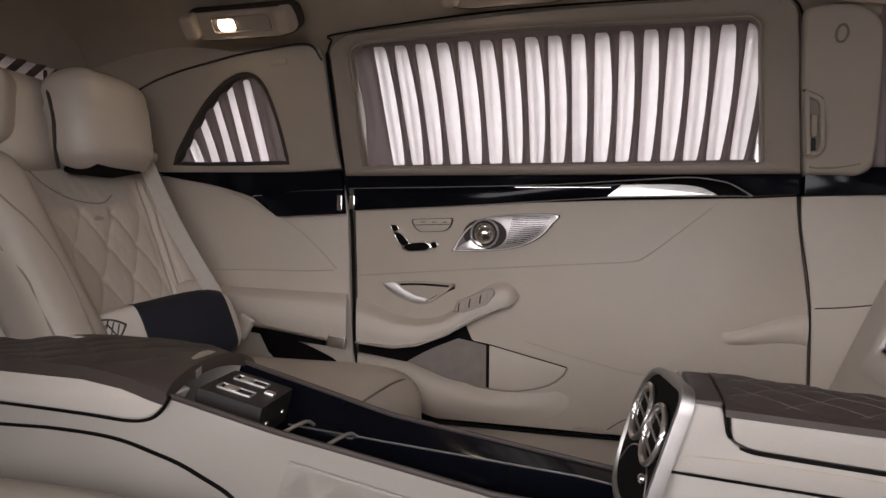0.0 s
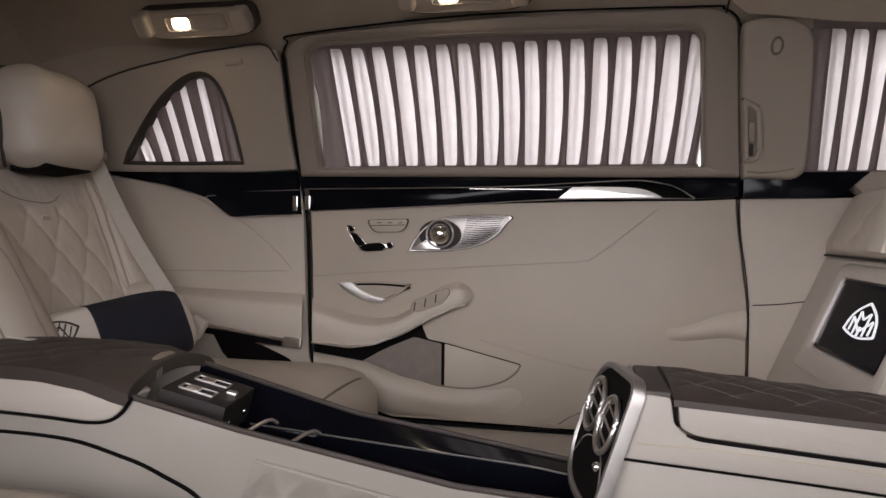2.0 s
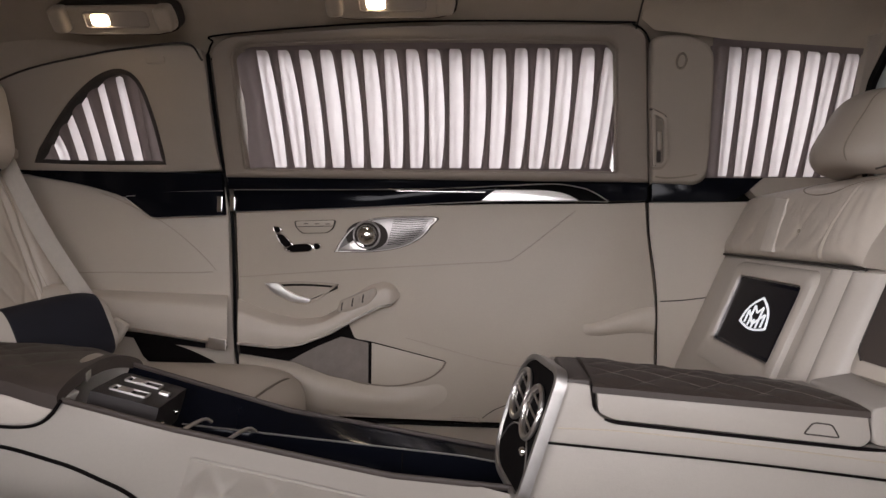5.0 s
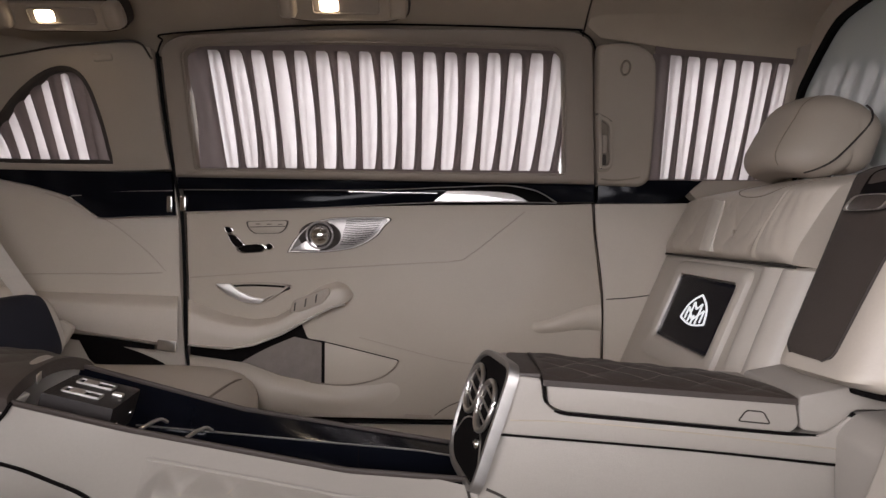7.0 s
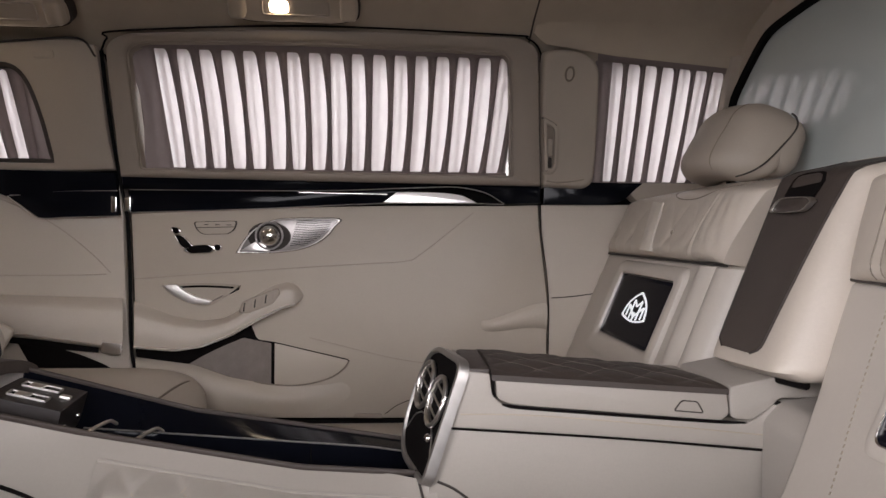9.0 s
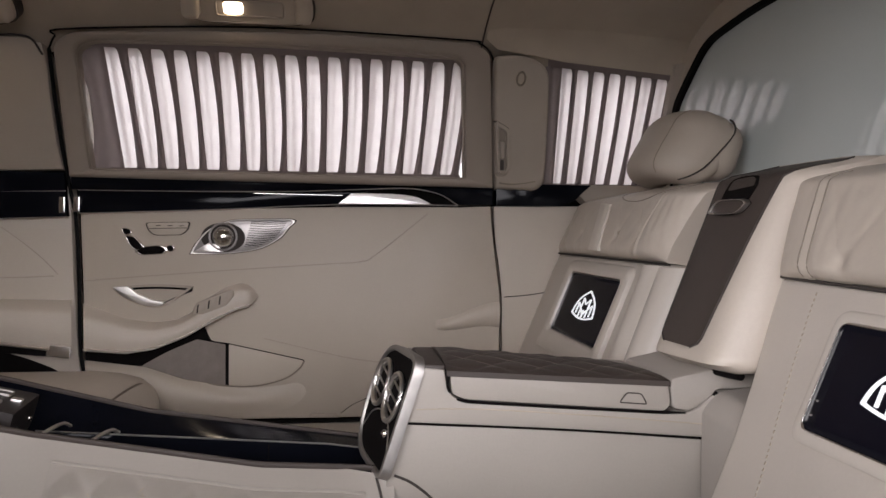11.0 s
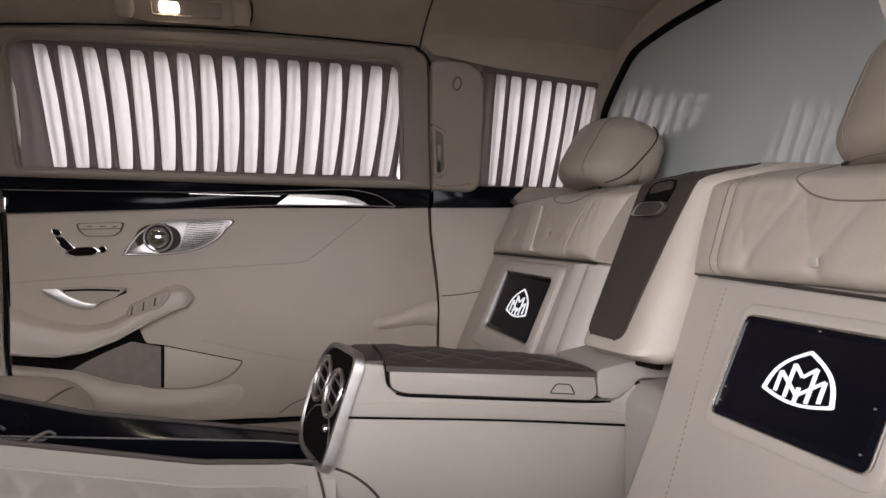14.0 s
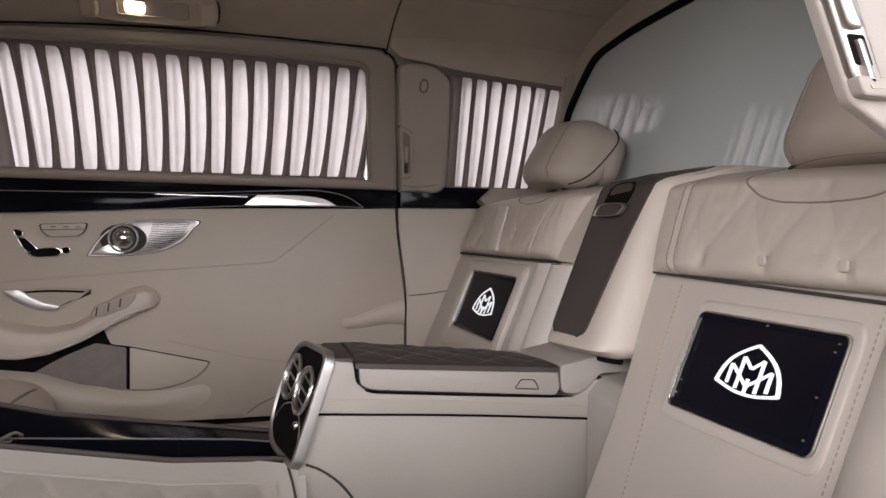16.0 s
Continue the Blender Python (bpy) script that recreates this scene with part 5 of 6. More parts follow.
part("near_flank", sheet(near_side, 60, 24), CONSOLE, rear_con, "smooth pale beige flank")
part("far_flank", sheet(lambda u, v: Vector((mixp(-1.25, 0.03, u), YF + 0.012 * v, mixp(rim_far(mixp(-1.25, 0.03, u)), 0.02, v))), 40, 6), PALE, rear_con)
part("near_edge", tube([Vector((x, YN, rim_near(x) + 0.001)) for x in np.linspace(-0.63, 0.005, 40)], 0.0045, 8), BROWN, rear_con, "thin brown edging")
part("far_edge", tube([Vector((x, YF - 0.004, rim_far(x))) for x in np.linspace(-0.66, 0.01, 40)], 0.0045, 8), BROWN, rear_con, "dark brown tray edging")


def tray(u, v):
    """The gloss black trough across the console."""
    x = mixp(-0.64, 0.02, u)
    zn, zf = rim_near(x) - 0.003, rim_far(x) - 0.001
    line = min(mixp(0.288, 0.236, u), zf - 0.004)
    bed = line - 0.055
    if v < 0.12:
        return Vector((x, mixp(YN + 0.002, YN + 0.012, v / 0.12), mixp(zn, bed, v / 0.12)))
    if v < 0.6:
        return Vector((x, mixp(YN + 0.012, 0.985, (v - 0.12) / 0.48), bed))
    if v < 0.7:
        k = (v - 0.6) / 0.1
        return Vector((x, mixp(0.985, 0.993, k), mixp(bed, line, k)))
    k = (v - 0.7) / 0.3
    return Vector((x, mixp(0.993, YF - 0.006, k), mixp(line, zf, k ** 0.9)))


part("tray", sheet(tray, 50, 50), LACQUER, rear_con, "gloss black lacquer tray")
part("tray_line", seam([tray(k / 40, 0.70) + Vector((0, -0.001, 0.001)) for k in range(7, 41)], 0.0016), SATIN, rear_con, "thin satin metal line")
part("tray_joint", seam([tray(0.72, v) + Vector((0, 0, 0.0006)) for v in np.linspace(0.13, 0.69, 20)] , 0.0012), DARK, rear_con)
for k in range(9):
    x = -0.345 + 0.0215 * k
    part("ribbing", rbox(0.0062, 0.010, 0.016, 0.003, 2, None, Matrix.Translation((x, YN + 0.026, rim_near(x) - 0.028))), STEEL, rear_con, "dark metal rib" if k == 0 else "")
for x in (-0.470, -0.402):
    part("cup_prong", tube(spline([(x - 0.03, YN + 0.02, rim_near(x) - 0.035), (x - 0.012, YN + 0.04, rim_near(x) - 0.018), (x + 0.012, YN + 0.075, rim_near(x) - 0.006), (x + 0.022, YN + 0.085, rim_near(x) - 0.012)], 5), 0.0042, 8, 0.6), SILVER, rear_con, "silver cup holder prong")
part("cup_cover", sheet(lambda u, v: tray(0.40 + 0.28 * u, 0.3 + 0.26 * v * math.sqrt(max(0.0, 1 - (2 * u - 1) ** 6))) + Vector((0, 0, 0.020 + 0.012 * math.sin(math.pi * v) * math.sin(math.pi * u))), 24, 12), LACQUER, rear_con, "gloss black sliding cover")

# socket box
sock = part("socket_box", rbox(0.052, 0.064, 0.028, 0.004, 6, None, pose(-0.572, 0.938, 0.322, 0, 15, 7)), ESPRESSO, rear_con, "dark brown socket box")
BOXM = pose(-0.572, 0.938, 0.322, 0, 15, 7)
def on_box(a, b, d):
    return BOXM @ Vector((a * 0.85, b, 0.028 + d))


for dy in (-0.030, 0.026):
    pl = rounded([(-0.040, dy - 0.0125), (0.026, dy - 0.0125), (0.026, dy + 0.0125), (-0.040, dy + 0.0125)], 0.004, 3)
    frame_part = part("socket", ring(pl, inset(pl, 0.0032), 0, 0.003, on_box, 0.001), SATIN, sock, "bright metal framed socket")
    part("socket_hole", prism(inset(pl, 0.0042), 0, 0.0009, 0, on_box), DARK, frame_part)
    part("socket_tab", prism(rounded([(-0.028, dy - 0.009), (-0.004, dy - 0.009), (-0.004, dy + 0.009), (-0.028, dy + 0.009)], 0.002, 2), 0, 0.0032, 0.001, on_box), SILVER, frame_part, "silver flap")
    part("socket_core", prism([(0.003, dy - 0.008), (0.022, dy - 0.008), (0.022, dy + 0.008), (0.003, dy + 0.008)], 0, 0.0018, 0.0005, on_box), ESPRESSO, frame_part)
for dy in (-0.036, 0.030):
    part("screw", rbox(0.004, 0.0045, 0.0045, 0.0039, 3, None, BOXM @ Matrix.Translation((0.0525, dy, -0.004))), CHROME, sock, "small chrome screw")
part("knob", rbox(0.008, 0.007, 0.003, 0.002, 3, None, BOXM @ Matrix.Translation((0.036, 0.0, 0.029))), SILVER, sock)
part("release_lever", sheet(lambda u, v: Vector((mixp(-0.664, -0.632, v) - 0.014 * u, mixp(0.905, 1.005, u), 0.376 + 0.009 * math.sin(math.pi * v) + 0.012 * (1 - (2 * u - 1) ** 2))), 14, 6, (0, 0, -0.012)), SILVER, rear_con, "satin silver release handle")

# armrest lid of the rear console


def arm_edge(x):
    """Height of the near edge of the brown armrest top."""
    return float(np.interp(x, [-1.25, -1.07, -0.936, -0.78, -0.708, -0.66, -0.632], [0.372, 0.384, 0.390, 0.387, 0.377, 0.363, 0.357]))


def arm_top(u, v):
    x = mixp(-1.25, -0.634, u)
    y = mixp(0.836, 1.075, v)
    e = 2 * v - 1
    rise = float(np.interp(x, [-1.25, -0.9, -0.72, -0.64], [-0.008, -0.001, 0.014, 0.032]))
    z = arm_edge(x) + 0.002 + rise * (1 - e * e) ** 0.7 * (1 if e < 0 else mixp(1, 0.9, e))
    edge = smoothstep(0, 0.1, v) * smoothstep(1, 0.9, v) * smoothstep(1, 0.86, u)
    z += (quilt(x, y - MID, 0.11, 0.10, 0.006) - 0.003) * edge
    return Vector((x, y, z))


part("armrest_lid", sheet(arm_top, 90, 50, (0, 0, -0.02)), BROWN, rear_con, "diamond-quilted dark brown leather armrest")
armrest_side = rounded([(-1.25, 0.366), (-0.936, 0.386), (-0.78, 0.383), (-0.708, 0.373), (-0.66, 0.358), (-0.634, 0.350), (-0.648, 0.329), (-0.670, 0.317), (-0.700, 0.314), (-0.78, 0.317), (-0.937, 0.322), (-1.25, 0.328)], [0.002, 0.05, 0.05, 0.03, 0.01, 0.004, 0.01, 0.01, 0.02, 0.05, 0.05, 0.002], 4)
part("armrest_side", prism(armrest_side, -0.05, 0.003, 0.003, lambda a, b, d: Vector((a, YN - d - 0.06 * (0.36 - b), b + 0.004))), PALE, rear_con, "pale beige armrest side")
part("armrest_gap", tube([(p.x, YN - 0.006, p.y) for p in spline([(-1.2, 0.327), (-0.937, 0.323), (-0.78, 0.318), (-0.70, 0.314), (-0.664, 0.319), (-0.643, 0.333), (-0.628, 0.354)], 6)], 0.0028, 6), DARK, rear_con)


def flank_at(x, z, d):
    v = (rim_near(x) - z) / (rim_near(x) - 0.02)
    return near_side((x + 1.25) / 1.28, v) + Vector((0, -d, d * 0.4))


part("flank_gap", tube([flank_at(p.x, p.y, 0.001) for p in spline([(-1.2, 0.290), (-0.923, 0.293), (-0.82, 0.294), (-0.719, 0.289), (-0.639, 0.274), (-0.566, 0.257), (-0.498, 0.243), (-0.44, 0.218)], 6)], 0.0028, 6), DARK, rear_con)


def quilted_pad(u, v):
    x = mixp(-0.43, -0.012, u)
    top = rim_near(x) - 0.024
    z = mixp(top, 0.06, v)
    edge = min(1, min(u, 1 - u) * 14) * min(1, v * 8)
    return flank_at(x, z, 0.004 + edge * (0.006 + quilt(x, z, 0.062, 0.062, 0.016)))


part("pad_piping", tube([quilted_pad(k / 30, 0.0) for k in range(31)], 0.0028, 6), CONSOLE, rear_con)
for sg in (1, -1):
    for k in range(-14, 14):
        pts = []
        for j in range(40):
            x = -0.42 + 0.40 * j / 39
            z = sg * 0.062 * (k - x / 0.062)
            u, v = (x + 0.43) / 0.418, (rim_near(x) - 0.024 - z) / (rim_near(x) - 0.084)
            if 0.05 < u < 0.95 and 0.06 < v < 0.95:
                pts.append(quilted_pad(u, v) + Vector((0, -0.0008, 0.0008)))
        if len(pts) > 3:
            part("quilt_stitch", tube(pts, 0.0009, 4), STITCH, rear_con)
part("quilted_pad", sheet(quilted_pad, 110, 60), CONSOLE, rear_con, "diamond-quilted beige pad")
part("flank_arc", tube([flank_at(p.x, p.y, 0.002) for p in spline([(0.005, 0.246), (0.012, 0.22), (0.018, 0.18), (0.022, 0.12)], 6)], 0.002, 6), SEAM, rear_con)

# ---- rear seat ----
rear_seat = thing("recliner_seat", "reclined quilted beige leather rear seat with padded headrest", "seat", "", "", (-1.1, 1.42, 0))


def rear_x(z):
    return -1.17 - (z - 0.35) * 0.42


RY = 1.415


def rear_back(u, v):
    y = mixp(1.05, 1.745, u)
    z = mixp(0.26, 0.765, v)
    e = (y - RY)
    d = 0.0
    side = smoothstep(0.17, 0.30, abs(e))
    d += 0.085 * side * (1 - smoothstep(0.75, 1.0, v)) * (1 if e < 0 else 0.55)
    d -= 0.22 * smoothstep(0.25, 0.36, abs(e)) ** 2
    d -= 0.09 * smoothstep(0.9, 1.0, v) ** 2
    inside = smoothstep(0.185, 0.165, abs(e)) * smoothstep(0.80, 0.70, v)
    d += (quilt(e - 0.02, z - 0.545, 0.105, 0.165, 0.008) - 0.004) * inside
    for m in range(-3, 4):
        for n in range(-3, 3):
            for o in (0, 0.5):
                r = math.hypot(e - 0.02 - (m + o) * 0.105, z - 0.545 - (n + o) * 0.165)
                if r < 0.05:
                    d -= 0.006 * math.exp(-(r / 0.012) ** 2) * inside
    for c in (0.200, 0.222):
        d -= 0.008 * math.exp(-((abs(e) - c - 0.02 * (v - 0.5)) / 0.006) ** 2) * smoothstep(0.97, 0.85, v)
    d += 0.003 * noise.noise((y * 14, z * 18, 2.0)) + 0.0015 * noise.noise((y * 50, z * 36, 4.0))
    return Vector((rear_x(z) + d, y, z))


def rear_at(y, z, out=0.0):
    return rear_back((y - 1.05) / 0.695, (z - 0.26) / 0.505) + Vector((out, 0, 0))


part("backrest", sheet(rear_back, 240, 190, (-0.16, 0, -0.03)), LEATHER, rear_seat, "quilted beige leather backrest with side bolsters")
part("backrest_seam", seam([rear_at(p.x, p.y, 0.0004) for p in spline([(RY - 0.16, 0.735), (RY - 0.12, 0.69), (RY - 0.06, 0.660), (RY, 0.650), (RY + 0.05, 0.652), (RY + 0.09, 0.672)], 8)], 0.0017), CREASE, rear_seat, "curved seam below the headrest")
for c in (-0.222, -0.200, 0.200, 0.222):
    part("bolster_seam", seam([rear_at(RY + c + math.copysign(0.02 * ((z - 0.26) / 0.505 - 0.5), c), z, 0.0006) for z in np.linspace(0.28, 0.72, 40)], 0.0010), STITCH, rear_seat)
for sg in (1, -1):
    for m in range(-6, 7):
        pts = [(RY + 0.02 + 0.105 * (m - sg * (z - 0.545) / 0.165), z) for z in np.linspace(0.28, 0.640, 60)]
        pts = [rear_at(a, b, -0.0004) for a, b in pts if abs(a - RY) < 0.175]
        if len(pts) > 5:
            part("quilt_crease", tube(pts, 0.0009, 5), STITCH, rear_seat)
part("badge", rbox(0.003, 0.016, 0.0055, 0.003, 4, None, Matrix.Translation(rear_at(1.425, 0.613, 0.003))), SILVER, rear_seat, "small silver badge")


def rear_cushion(p):
    p.z += 0.03 * (1 - (p.y / 0.33) ** 2) * (1 - (p.x / 0.4) ** 4)
    p.z -= 0.02 * smoothstep(0.2, 0.36, p.x)
    return p


part("seat_cushion", rbox(0.335, 0.30, 0.10, 0.07, 14, rear_cushion, pose(-0.84, 1.42, 0.130)), LEATHER, rear_seat, "plump beige leather seat cushion")
part("cushion_seam", seam([pose(-0.84, 1.42, 0.130) @ rear_cushion(Vector((0.300, y, 0.0915 - 0.05 * (abs(y) / 0.3) ** 6))) for y in np.linspace(-0.27, 0.24, 20)], 0.0026), CREASE, rear_seat)
part("outer_bolster", soft_pad(rounded([(1.58, 0.25), (1.705, 0.25), (1.70, 0.40), (1.665, 0.452), (1.62, 0.43)], 0.02, 4), -0.10, 0.055, lambda a, b, d: Vector((-1.14 - (b - 0.35) * 0.55 + d, a, b)), 0.3), LEATHER, rear_seat, "beige outer seat bolster")
part("seat_base", box(-1.2, -0.53, 1.14, 1.70, 0.0, 0.12, 0.02), TAUPE, rear_seat)


def rear_head(p):
    k = p.z / 0.11
    p = Vector((p.x, p.y * (1 - 0.05 * k * k), p.z))
    p.x -= 0.03 * (p.y / 0.17) ** 2
    # gathered leather along the seam of the inner end
    p.x += 0.010 * noise.noise((p.y * 6, p.z * 34, 1.0)) * smoothstep(-0.06, -0.15, p.y)
    p.y += 0.006 * noise.noise((p.x * 10, p.z * 40, 8.0)) * smoothstep(0.05, 0.15, abs(p.y))
    p.x += 0.004 * noise.noise((p.y * 16, p.z * 14, 4.0))
    return p


HEADM = pose(-1.262, 1.448, 0.847, 0, -8, 10)
part("headrest", rbox(0.06, 0.16, 0.115, 0.06, 12, lambda p: rear_head(p), pose(-1.362, 1.310, 0.828, 0, -8, 14)), LEATHER, rear_seat, "deep beige headrest")
part("head_cushion", rbox(0.062, 0.164, 0.119, 0.057, 30, rear_head, HEADM), LEATHER, rear_seat, "soft beige headrest cushion")
part("cushion_piping", tube([HEADM @ Vector((-0.035 - 0.03 * (abs(z) / 0.12) ** 2, -0.163 + 0.035 * (abs(z) / 0.112) ** 3, z)) for z in np.linspace(-0.112, 0.112, 30)], 0.0045, 6), SEAM, rear_seat, "dark piped seam")
# Dark block added in place of the headrest's shadow on the backrest
part("head_shade", rbox(0.045, 0.100, 0.010, 0.009, 8, None, pose(-1.268, 1.440, 0.732, 0, -8, 10)), DARK, rear_seat, "dark block for the shade below the headrest")
part("head_wing", rbox(0.05, 0.075, 0.09, 0.05, 10, None, pose(-1.33, 1.17, 0.85, 0, 0, 30)), LEATHER, rear_seat, "padded side wing")
part("inner_bolster", rbox(0.09, 0.07, 0.26, 0.06, 10, lambda p: Vector((p.x - 0.42 * p.z, p.y - 0.05 * (p.z / 0.26), p.z)), pose(-1.14, 1.09, 0.49)), TAUPE, rear_seat, "taupe inner bolster")

for pts in ([(-1.170, 0.995, 0.70), (-1.124, 1.019, 0.646), (-1.094, 1.058, 0.594), (-1.062, 1.092, 0.518), (-1.022, 1.105, 0.424), (-0.99, 1.11, 0.36)],
            [(-1.150, 0.985, 0.60), (-1.121, 1.012, 0.552), (-1.083, 1.028, 0.50), (-1.060, 1.040, 0.440), (-1.03, 1.05, 0.37)]):
    part("bolster_piping", seam([Vector(p) for p in spline(pts, 6)], 0.0024), CREASE, rear_seat, "stitched piping of the bolster")

near_rear = thing("recliner_seat", "beige leather rear seat beside the open door", "seat", "", "", (-0.85, 0.45, 0))
part("seat_cushion", rbox(0.37, 0.26, 0.09, 0.065, 14, rear_cushion, pose(-0.80, 0.445, 0.185)), LEATHER, near_rear, "plump beige leather seat cushion")
part("seat_base", box(-1.15, -0.50, 0.22, 0.66, 0.0, 0.13, 0.02), TAUPE, near_rear)
part("backrest", rbox(0.08, 0.27, 0.28, 0.07, 12, lambda p: Vector((p.x - 0.42 * p.z, p.y, p.z)), pose(-1.33, 0.47, 0.50)), LEATHER, near_rear, "reclined beige leather backrest")
part("headrest", rbox(0.06, 0.15, 0.105, 0.06, 10, None, pose(-1.45, 0.47, 0.86)), LEATHER, near_rear)

# seat belt with its buckle
belt = thing("seat_belt", "pale beige seat belt hanging beside the rear seat", "seat belt", "", "", (-1.03, 1.66, 0.33))


def belt_skin(u, v):
    a = Vector((-1.285, 1.60, 0.785)).lerp(Vector((-1.008, 1.622, 0.325)), v)
    a += Vector((-0.016 * math.sin(math.pi * v), -0.008 * math.sin(math.pi * v), 0))
    return a + Vector((0.026, -0.006, 0.010)) * (2 * u - 1)


part("webbing", sheet(belt_skin, 4, 20, (-0.0015, 0.001, -0.001)), BELT, belt)
part("anchor", rbox(0.022, 0.012, 0.030, 0.008, 4, None, pose(-1.005, 1.645, 0.325, 0, 30, 0)), BELT, belt, "beige belt anchor")
part("belt_guide", rbox(0.03, 0.03, 0.016, 0.012, 5, None, pose(-1.285, 1.60, 0.782)), TAUPE, belt)

# neck pillow lying on the seat
pillow = thing("pillow", "dark navy leather cushion with pale ends on the rear seat", "cushion", "", "", (-1.08, 1.43, 0.30))
PM = pose(-1.006, 1.290, 0.342, 0, -20, -27) @ pose(0, 0, 0, 9, 0, 0)


def pillow_shape(p):
    k = abs(p.y) / 0.20
    return Vector((p.x * (1 - 0.25 * k ** 4), p.y, p.z * (1 - 0.28 * k ** 4)))


def pillow_slice(y0, y1):
    bm = bmesh.new()
    n, m = 28, 10
    loops = []
    for i in range(m + 1):
        y = mixp(y0, y1, i / m)
        end = math.sqrt(max(0.0, 1 - (max(0.0, abs(y) - 0.150) / 0.050) ** 2))
        ex = [pillow_shape(Vector((0.062 * math.copysign(abs(math.cos(a)) ** 0.5, math.cos(a)) * (0.35 + 0.65 * end), y, 0.088 * math.copysign(abs(math.sin(a)) ** 0.6, math.sin(a)) * (0.35 + 0.65 * end)))) for a in np.linspace(0, 2 * math.pi, n + 1)[:-1]]
        loops.append([bm.verts.new(PM @ v) for v in ex])
    for a, b in zip(loops, loops[1:]):
        for j in range(n):
            bm.faces.new((a[j], a[(j + 1) % n], b[(j + 1) % n], b[j]))
    bm.faces.new(loops[0])
    bm.faces.new(loops[-1])
    return bm


part("pale_end", pillow_slice(-0.198, -0.042), PALE, pillow, "pale leather end with brown mark")
part("middle", pillow_slice(-0.042, 0.165), NAVY, pillow, "dark navy leather middle")
part("pale_end", pillow_slice(0.165, 0.186), PALE, pillow, "pale leather end")
for yy, r in ((-0.042, 0.0016), (-0.190, 0.0032)):
    k = math.sqrt(max(0.0, 1 - (max(0.0, abs(yy) - 0.150) / 0.050) ** 2)) * 0.65 + 0.35
    part("piping", tube([PM @ pillow_shape(Vector((0.062 * k * math.copysign(abs(math.cos(a)) ** 0.5, math.cos(a)), yy, 0.088 * k * math.copysign(abs(math.sin(a)) ** 0.6, math.sin(a))))) for a in np.linspace(0, 2 * math.pi, 41)[:-1]], r, 6, closed=True), NAVY, pillow, "dark piping")


def on_pillow(a, b, d):
    c, sn = math.cos(2.75), math.sin(2.75)
    y, z = -0.122 + 0.040 * (a * c - b * sn), 0.036 + 0.034 * (a * sn + b * c)
    return PM @ pillow_shape(Vector((0.0605 + d, y, z)))


mark(on_pillow, 0.001, SEAM, pillow, "printed_mark", "brown rounded-triangle mark", 0.06)

# ---- overhead reading lamps ----


def reading_lamp(x, z):
    """A moulded overhead lamp console with two lugs and a lit lens."""
    r = thing("reading_lamp", "beige overhead lamp console with glowing warm lens", "lamp", "overhead lamps", "", (x, 1.50, 1.14))
    tilt = pose(x, 1.515, z, -52, 0, 0)

    def place(a, b, d):
        return tilt @ Vector((a, b, -d))
    body = rounded([(-0.150, -0.030), (0.150, -0.030), (0.150, 0.028), (0.10, 0.040), (-0.10, 0.040), (-0.150, 0.028)], [0.025, 0.025, 0.02, 0.02, 0.02, 0.02], 4)
    part("lamp_body", prism(body, -0.03, 0.014, 0.008, place, 3), HEADLINER, r, "moulded beige housing")
    part("shadow_gap", ring([(a * 1.03, b * 1.09) for a, b in body], [(a * 0.99, b * 0.97) for a, b in body], -0.03, 0.002, place), SEAM, r)
    bez = rounded([(-0.075, -0.020), (0.085, -0.020), (0.085, 0.022), (-0.075, 0.022)], 0.012, 4)
    part("bezel", ring(bez, inset(bez, 0.005), 0.010, 0.019, place, 0.002), TAUPE, r)
    part("well", prism(inset(bez, 0.004), 0.01, 0.0152, 0, place), TAUPE, r)
    part("lens", prism(rounded([(-0.055, -0.013), (-0.012, -0.013), (-0.012, 0.014), (-0.055, 0.014)], 0.008, 3), 0.012, 0.0175, 0.002, place), LAMP, r, "glowing warm lens")
    for s in (-1, 1):
        part("lug", rbox(0.020, 0.030, 0.022, 0.012, 5, None, tilt @ Matrix.Translation((s * 0.128, -0.004, -0.018))), HEADLINER, r, "rounded end lug" if s < 0 else "")
    return r


reading_lamp(-0.930, 1.097)
reading_lamp(-0.270, 1.128)

# ---- near pillar with its belt adjuster ----
np_ = thing("pillar_trim", "pale pillar lining with belt adjuster beside the open door", "pillar trim", "pillar linings", "structure", (0.42, 0.13, 0.68))


def on_near_pillar(a, b, d):
    return Vector((a, 0.13 - d, b))


def along_pillar(a, b, d):
    """a: across from the rear edge of the pillar, which leans back as it rises."""
    return Vector((0.328 - 0.45 * (b - 0.691) + a, 0.13 - d, b))


np_out = rounded([(0.17, 1.06), (0.205, 0.945), (0.299, 0.755), (0.328, 0.691), (0.345, 0.682), (0.40, 0.652), (0.50, 0.66), (0.47, 0.80), (0.45, 1.06)], 0.006, 3)
# The darkened leather offsets the strong light at the doorway
part("pillar_panel", prism(np_out, -0.010, 0.0, 0.004, on_near_pillar, 3), CONSOLE, np_, "pale leather pillar lining")
slot = rounded([(0.0025, 0.704), (0.027, 0.704), (0.027, 0.83), (0.0025, 0.83)], 0.005, 4)
slot_in = rounded([(0.0075, 0.714), (0.0215, 0.714), (0.0215, 0.7335), (0.0075, 0.7335)], 0.002, 3)
adj = part("belt_adjuster", prism(slot, 0.0, 0.006, 0.003, along_pillar, 3), SILVER, np_, "silver belt height adjuster")
part("adjuster_slot", prism(slot_in, 0.0, 0.0066, 0, along_pillar), DARK, adj)
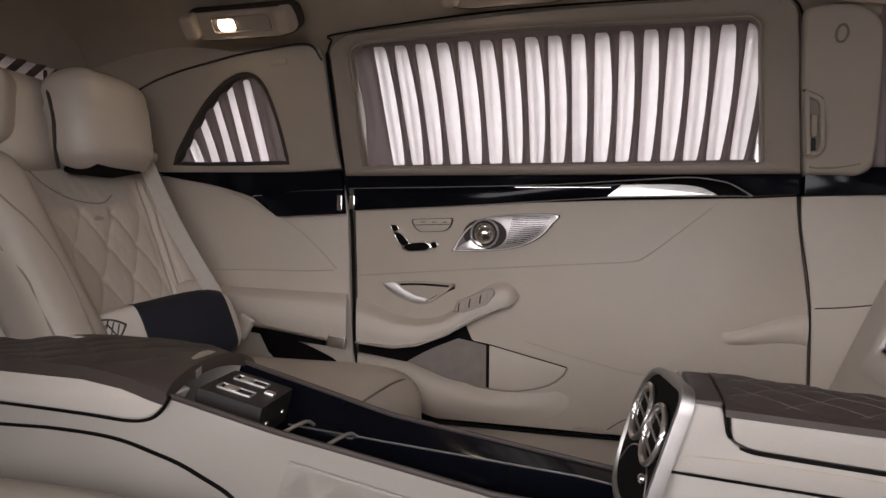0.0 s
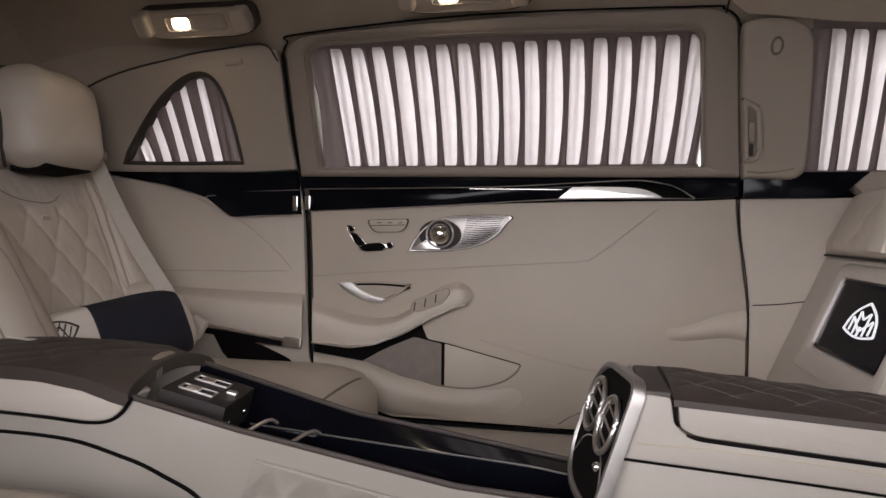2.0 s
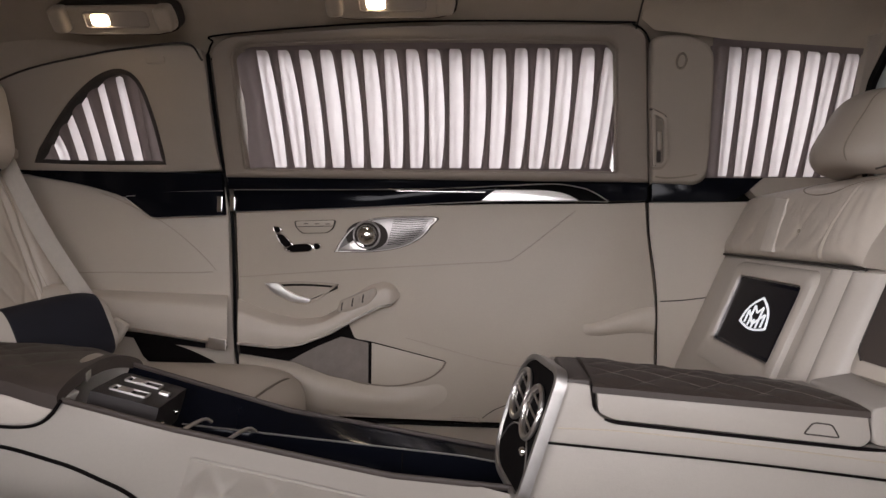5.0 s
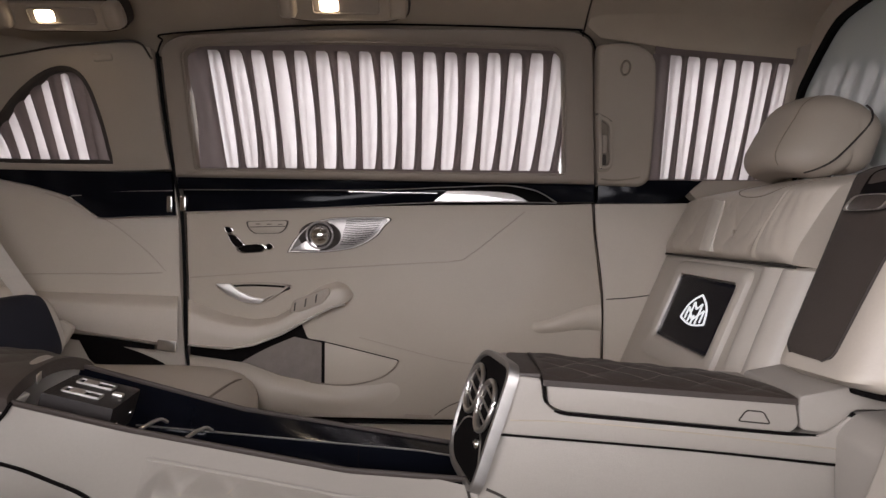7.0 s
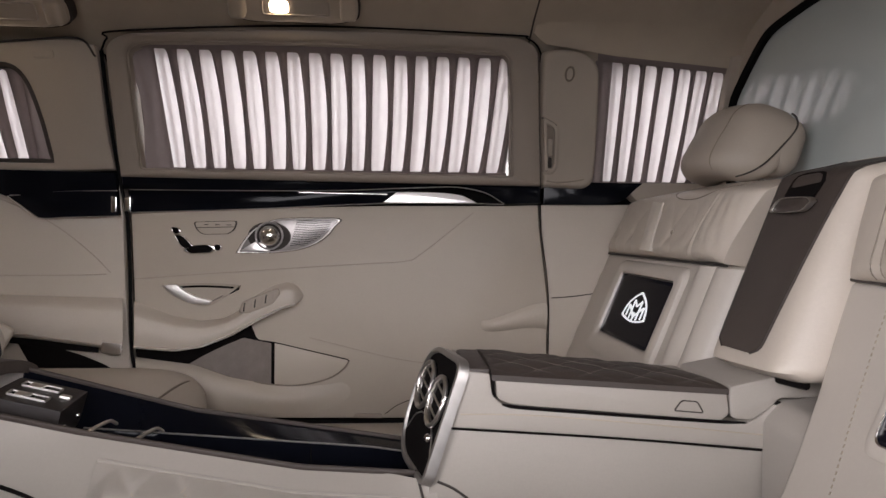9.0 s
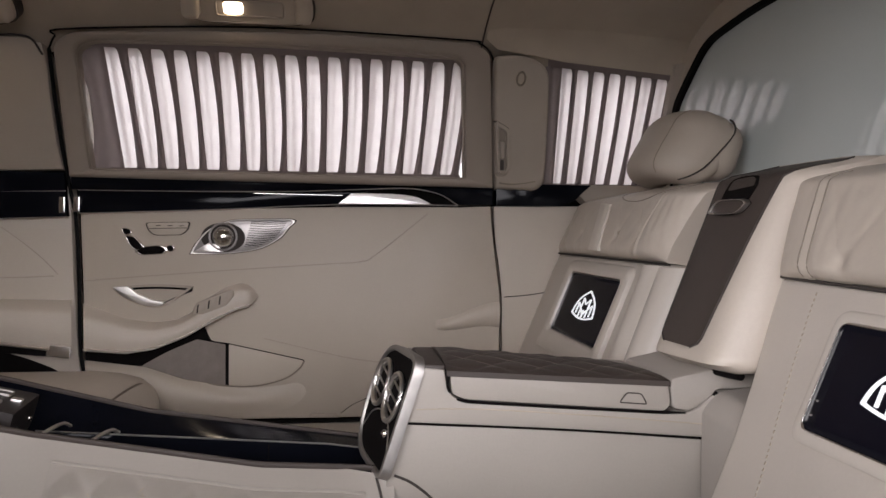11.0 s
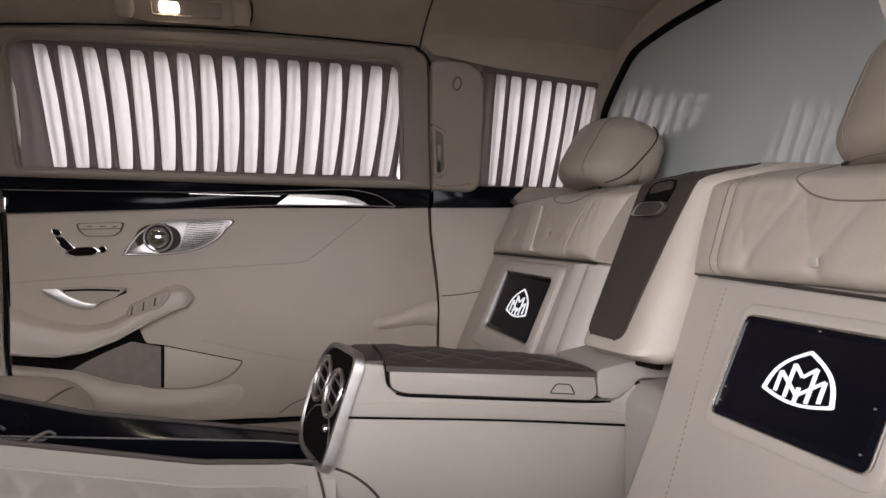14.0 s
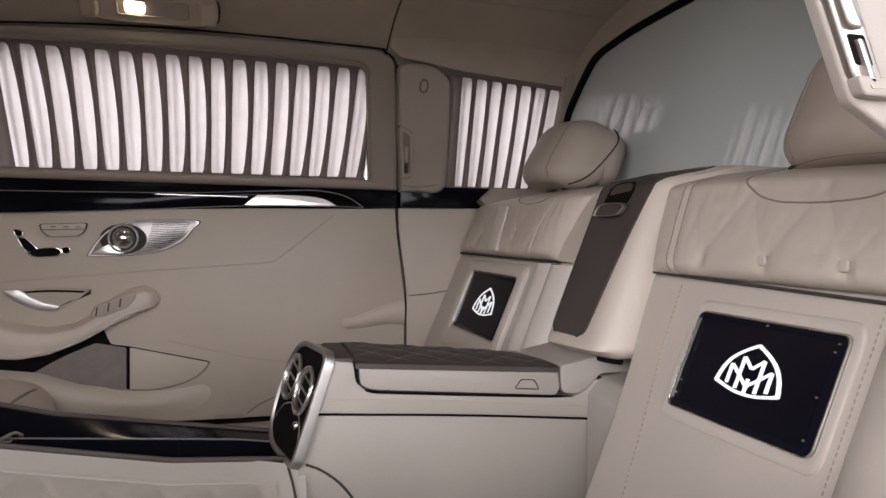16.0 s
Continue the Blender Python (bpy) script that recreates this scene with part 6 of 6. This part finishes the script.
part("adjuster_slider", prism(rounded([(0.006, 0.736), (0.019, 0.736), (0.017, 0.772), (0.006, 0.772)], 0.005, 3), 0.0, 0.0115, 0.003, along_pillar, 3), SILVER, adj, "bright sliding button")
part("adjuster_key", prism(rounded([(0.0115, 0.702), (0.0165, 0.702), (0.0165, 0.730), (0.0115, 0.730)], 0.002, 3), 0.0, 0.010, 0.0015, along_pillar), SILVER, adj)
part("adjuster_foot", prism(rounded([(0.002, 0.6935), (0.034, 0.6935), (0.034, 0.7065), (0.002, 0.7065)], 0.004, 3), 0.0, 0.010, 0.003, along_pillar, 3), CONSOLE, adj, "pale plastic foot")
part("adjuster_notch", prism(rounded([(0.010, 0.698), (0.022, 0.699), (0.020, 0.702), (0.009, 0.7005)], 0.001, 2), 0.0, 0.0106, 0, along_pillar), TAUPE, adj)
part("pillar_joint", seam([along_pillar(0.030, z, 0.001) for z in np.linspace(0.706, 0.86, 12)], 0.0012), SEAM, np_)

# pleated curtain across the rear window
rear_cur = thing("curtain", "pale pleated curtain across the rear window", "curtain", "window curtains", "", (-1.90, 0.95, 0.84))
for k in range(24):
    y0 = 0.29 + 0.06 * k
    part("cloth_panel", sheet(lambda u, v, y0=y0: Vector((mixp(-1.85, -1.50, v), y0 + 0.036 * u, mixp(0.79, 1.012, v))), 2, 2, (-0.003, 0, 0)), GAUZE, rear_cur)
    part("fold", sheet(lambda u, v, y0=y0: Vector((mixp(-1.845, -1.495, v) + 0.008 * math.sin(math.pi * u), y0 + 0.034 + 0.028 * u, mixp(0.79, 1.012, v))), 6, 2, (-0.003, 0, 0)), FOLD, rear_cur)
setting("rear_header", sheet(lambda u, v: Vector((mixp(-1.505, -1.40, v), mixp(0.22, 1.66, u), mixp(1.012, 1.215, v))), 12, 6, (-0.02, 0, 0)), HEADLINER, "beige headliner panel above the rear window", "trim")
setting("backdrop", box(-2.25, -2.23, 0.0, 1.9, 0.5, 1.5), OUTSIDE, "bright white studio wall outside the rear window", "backdrop")
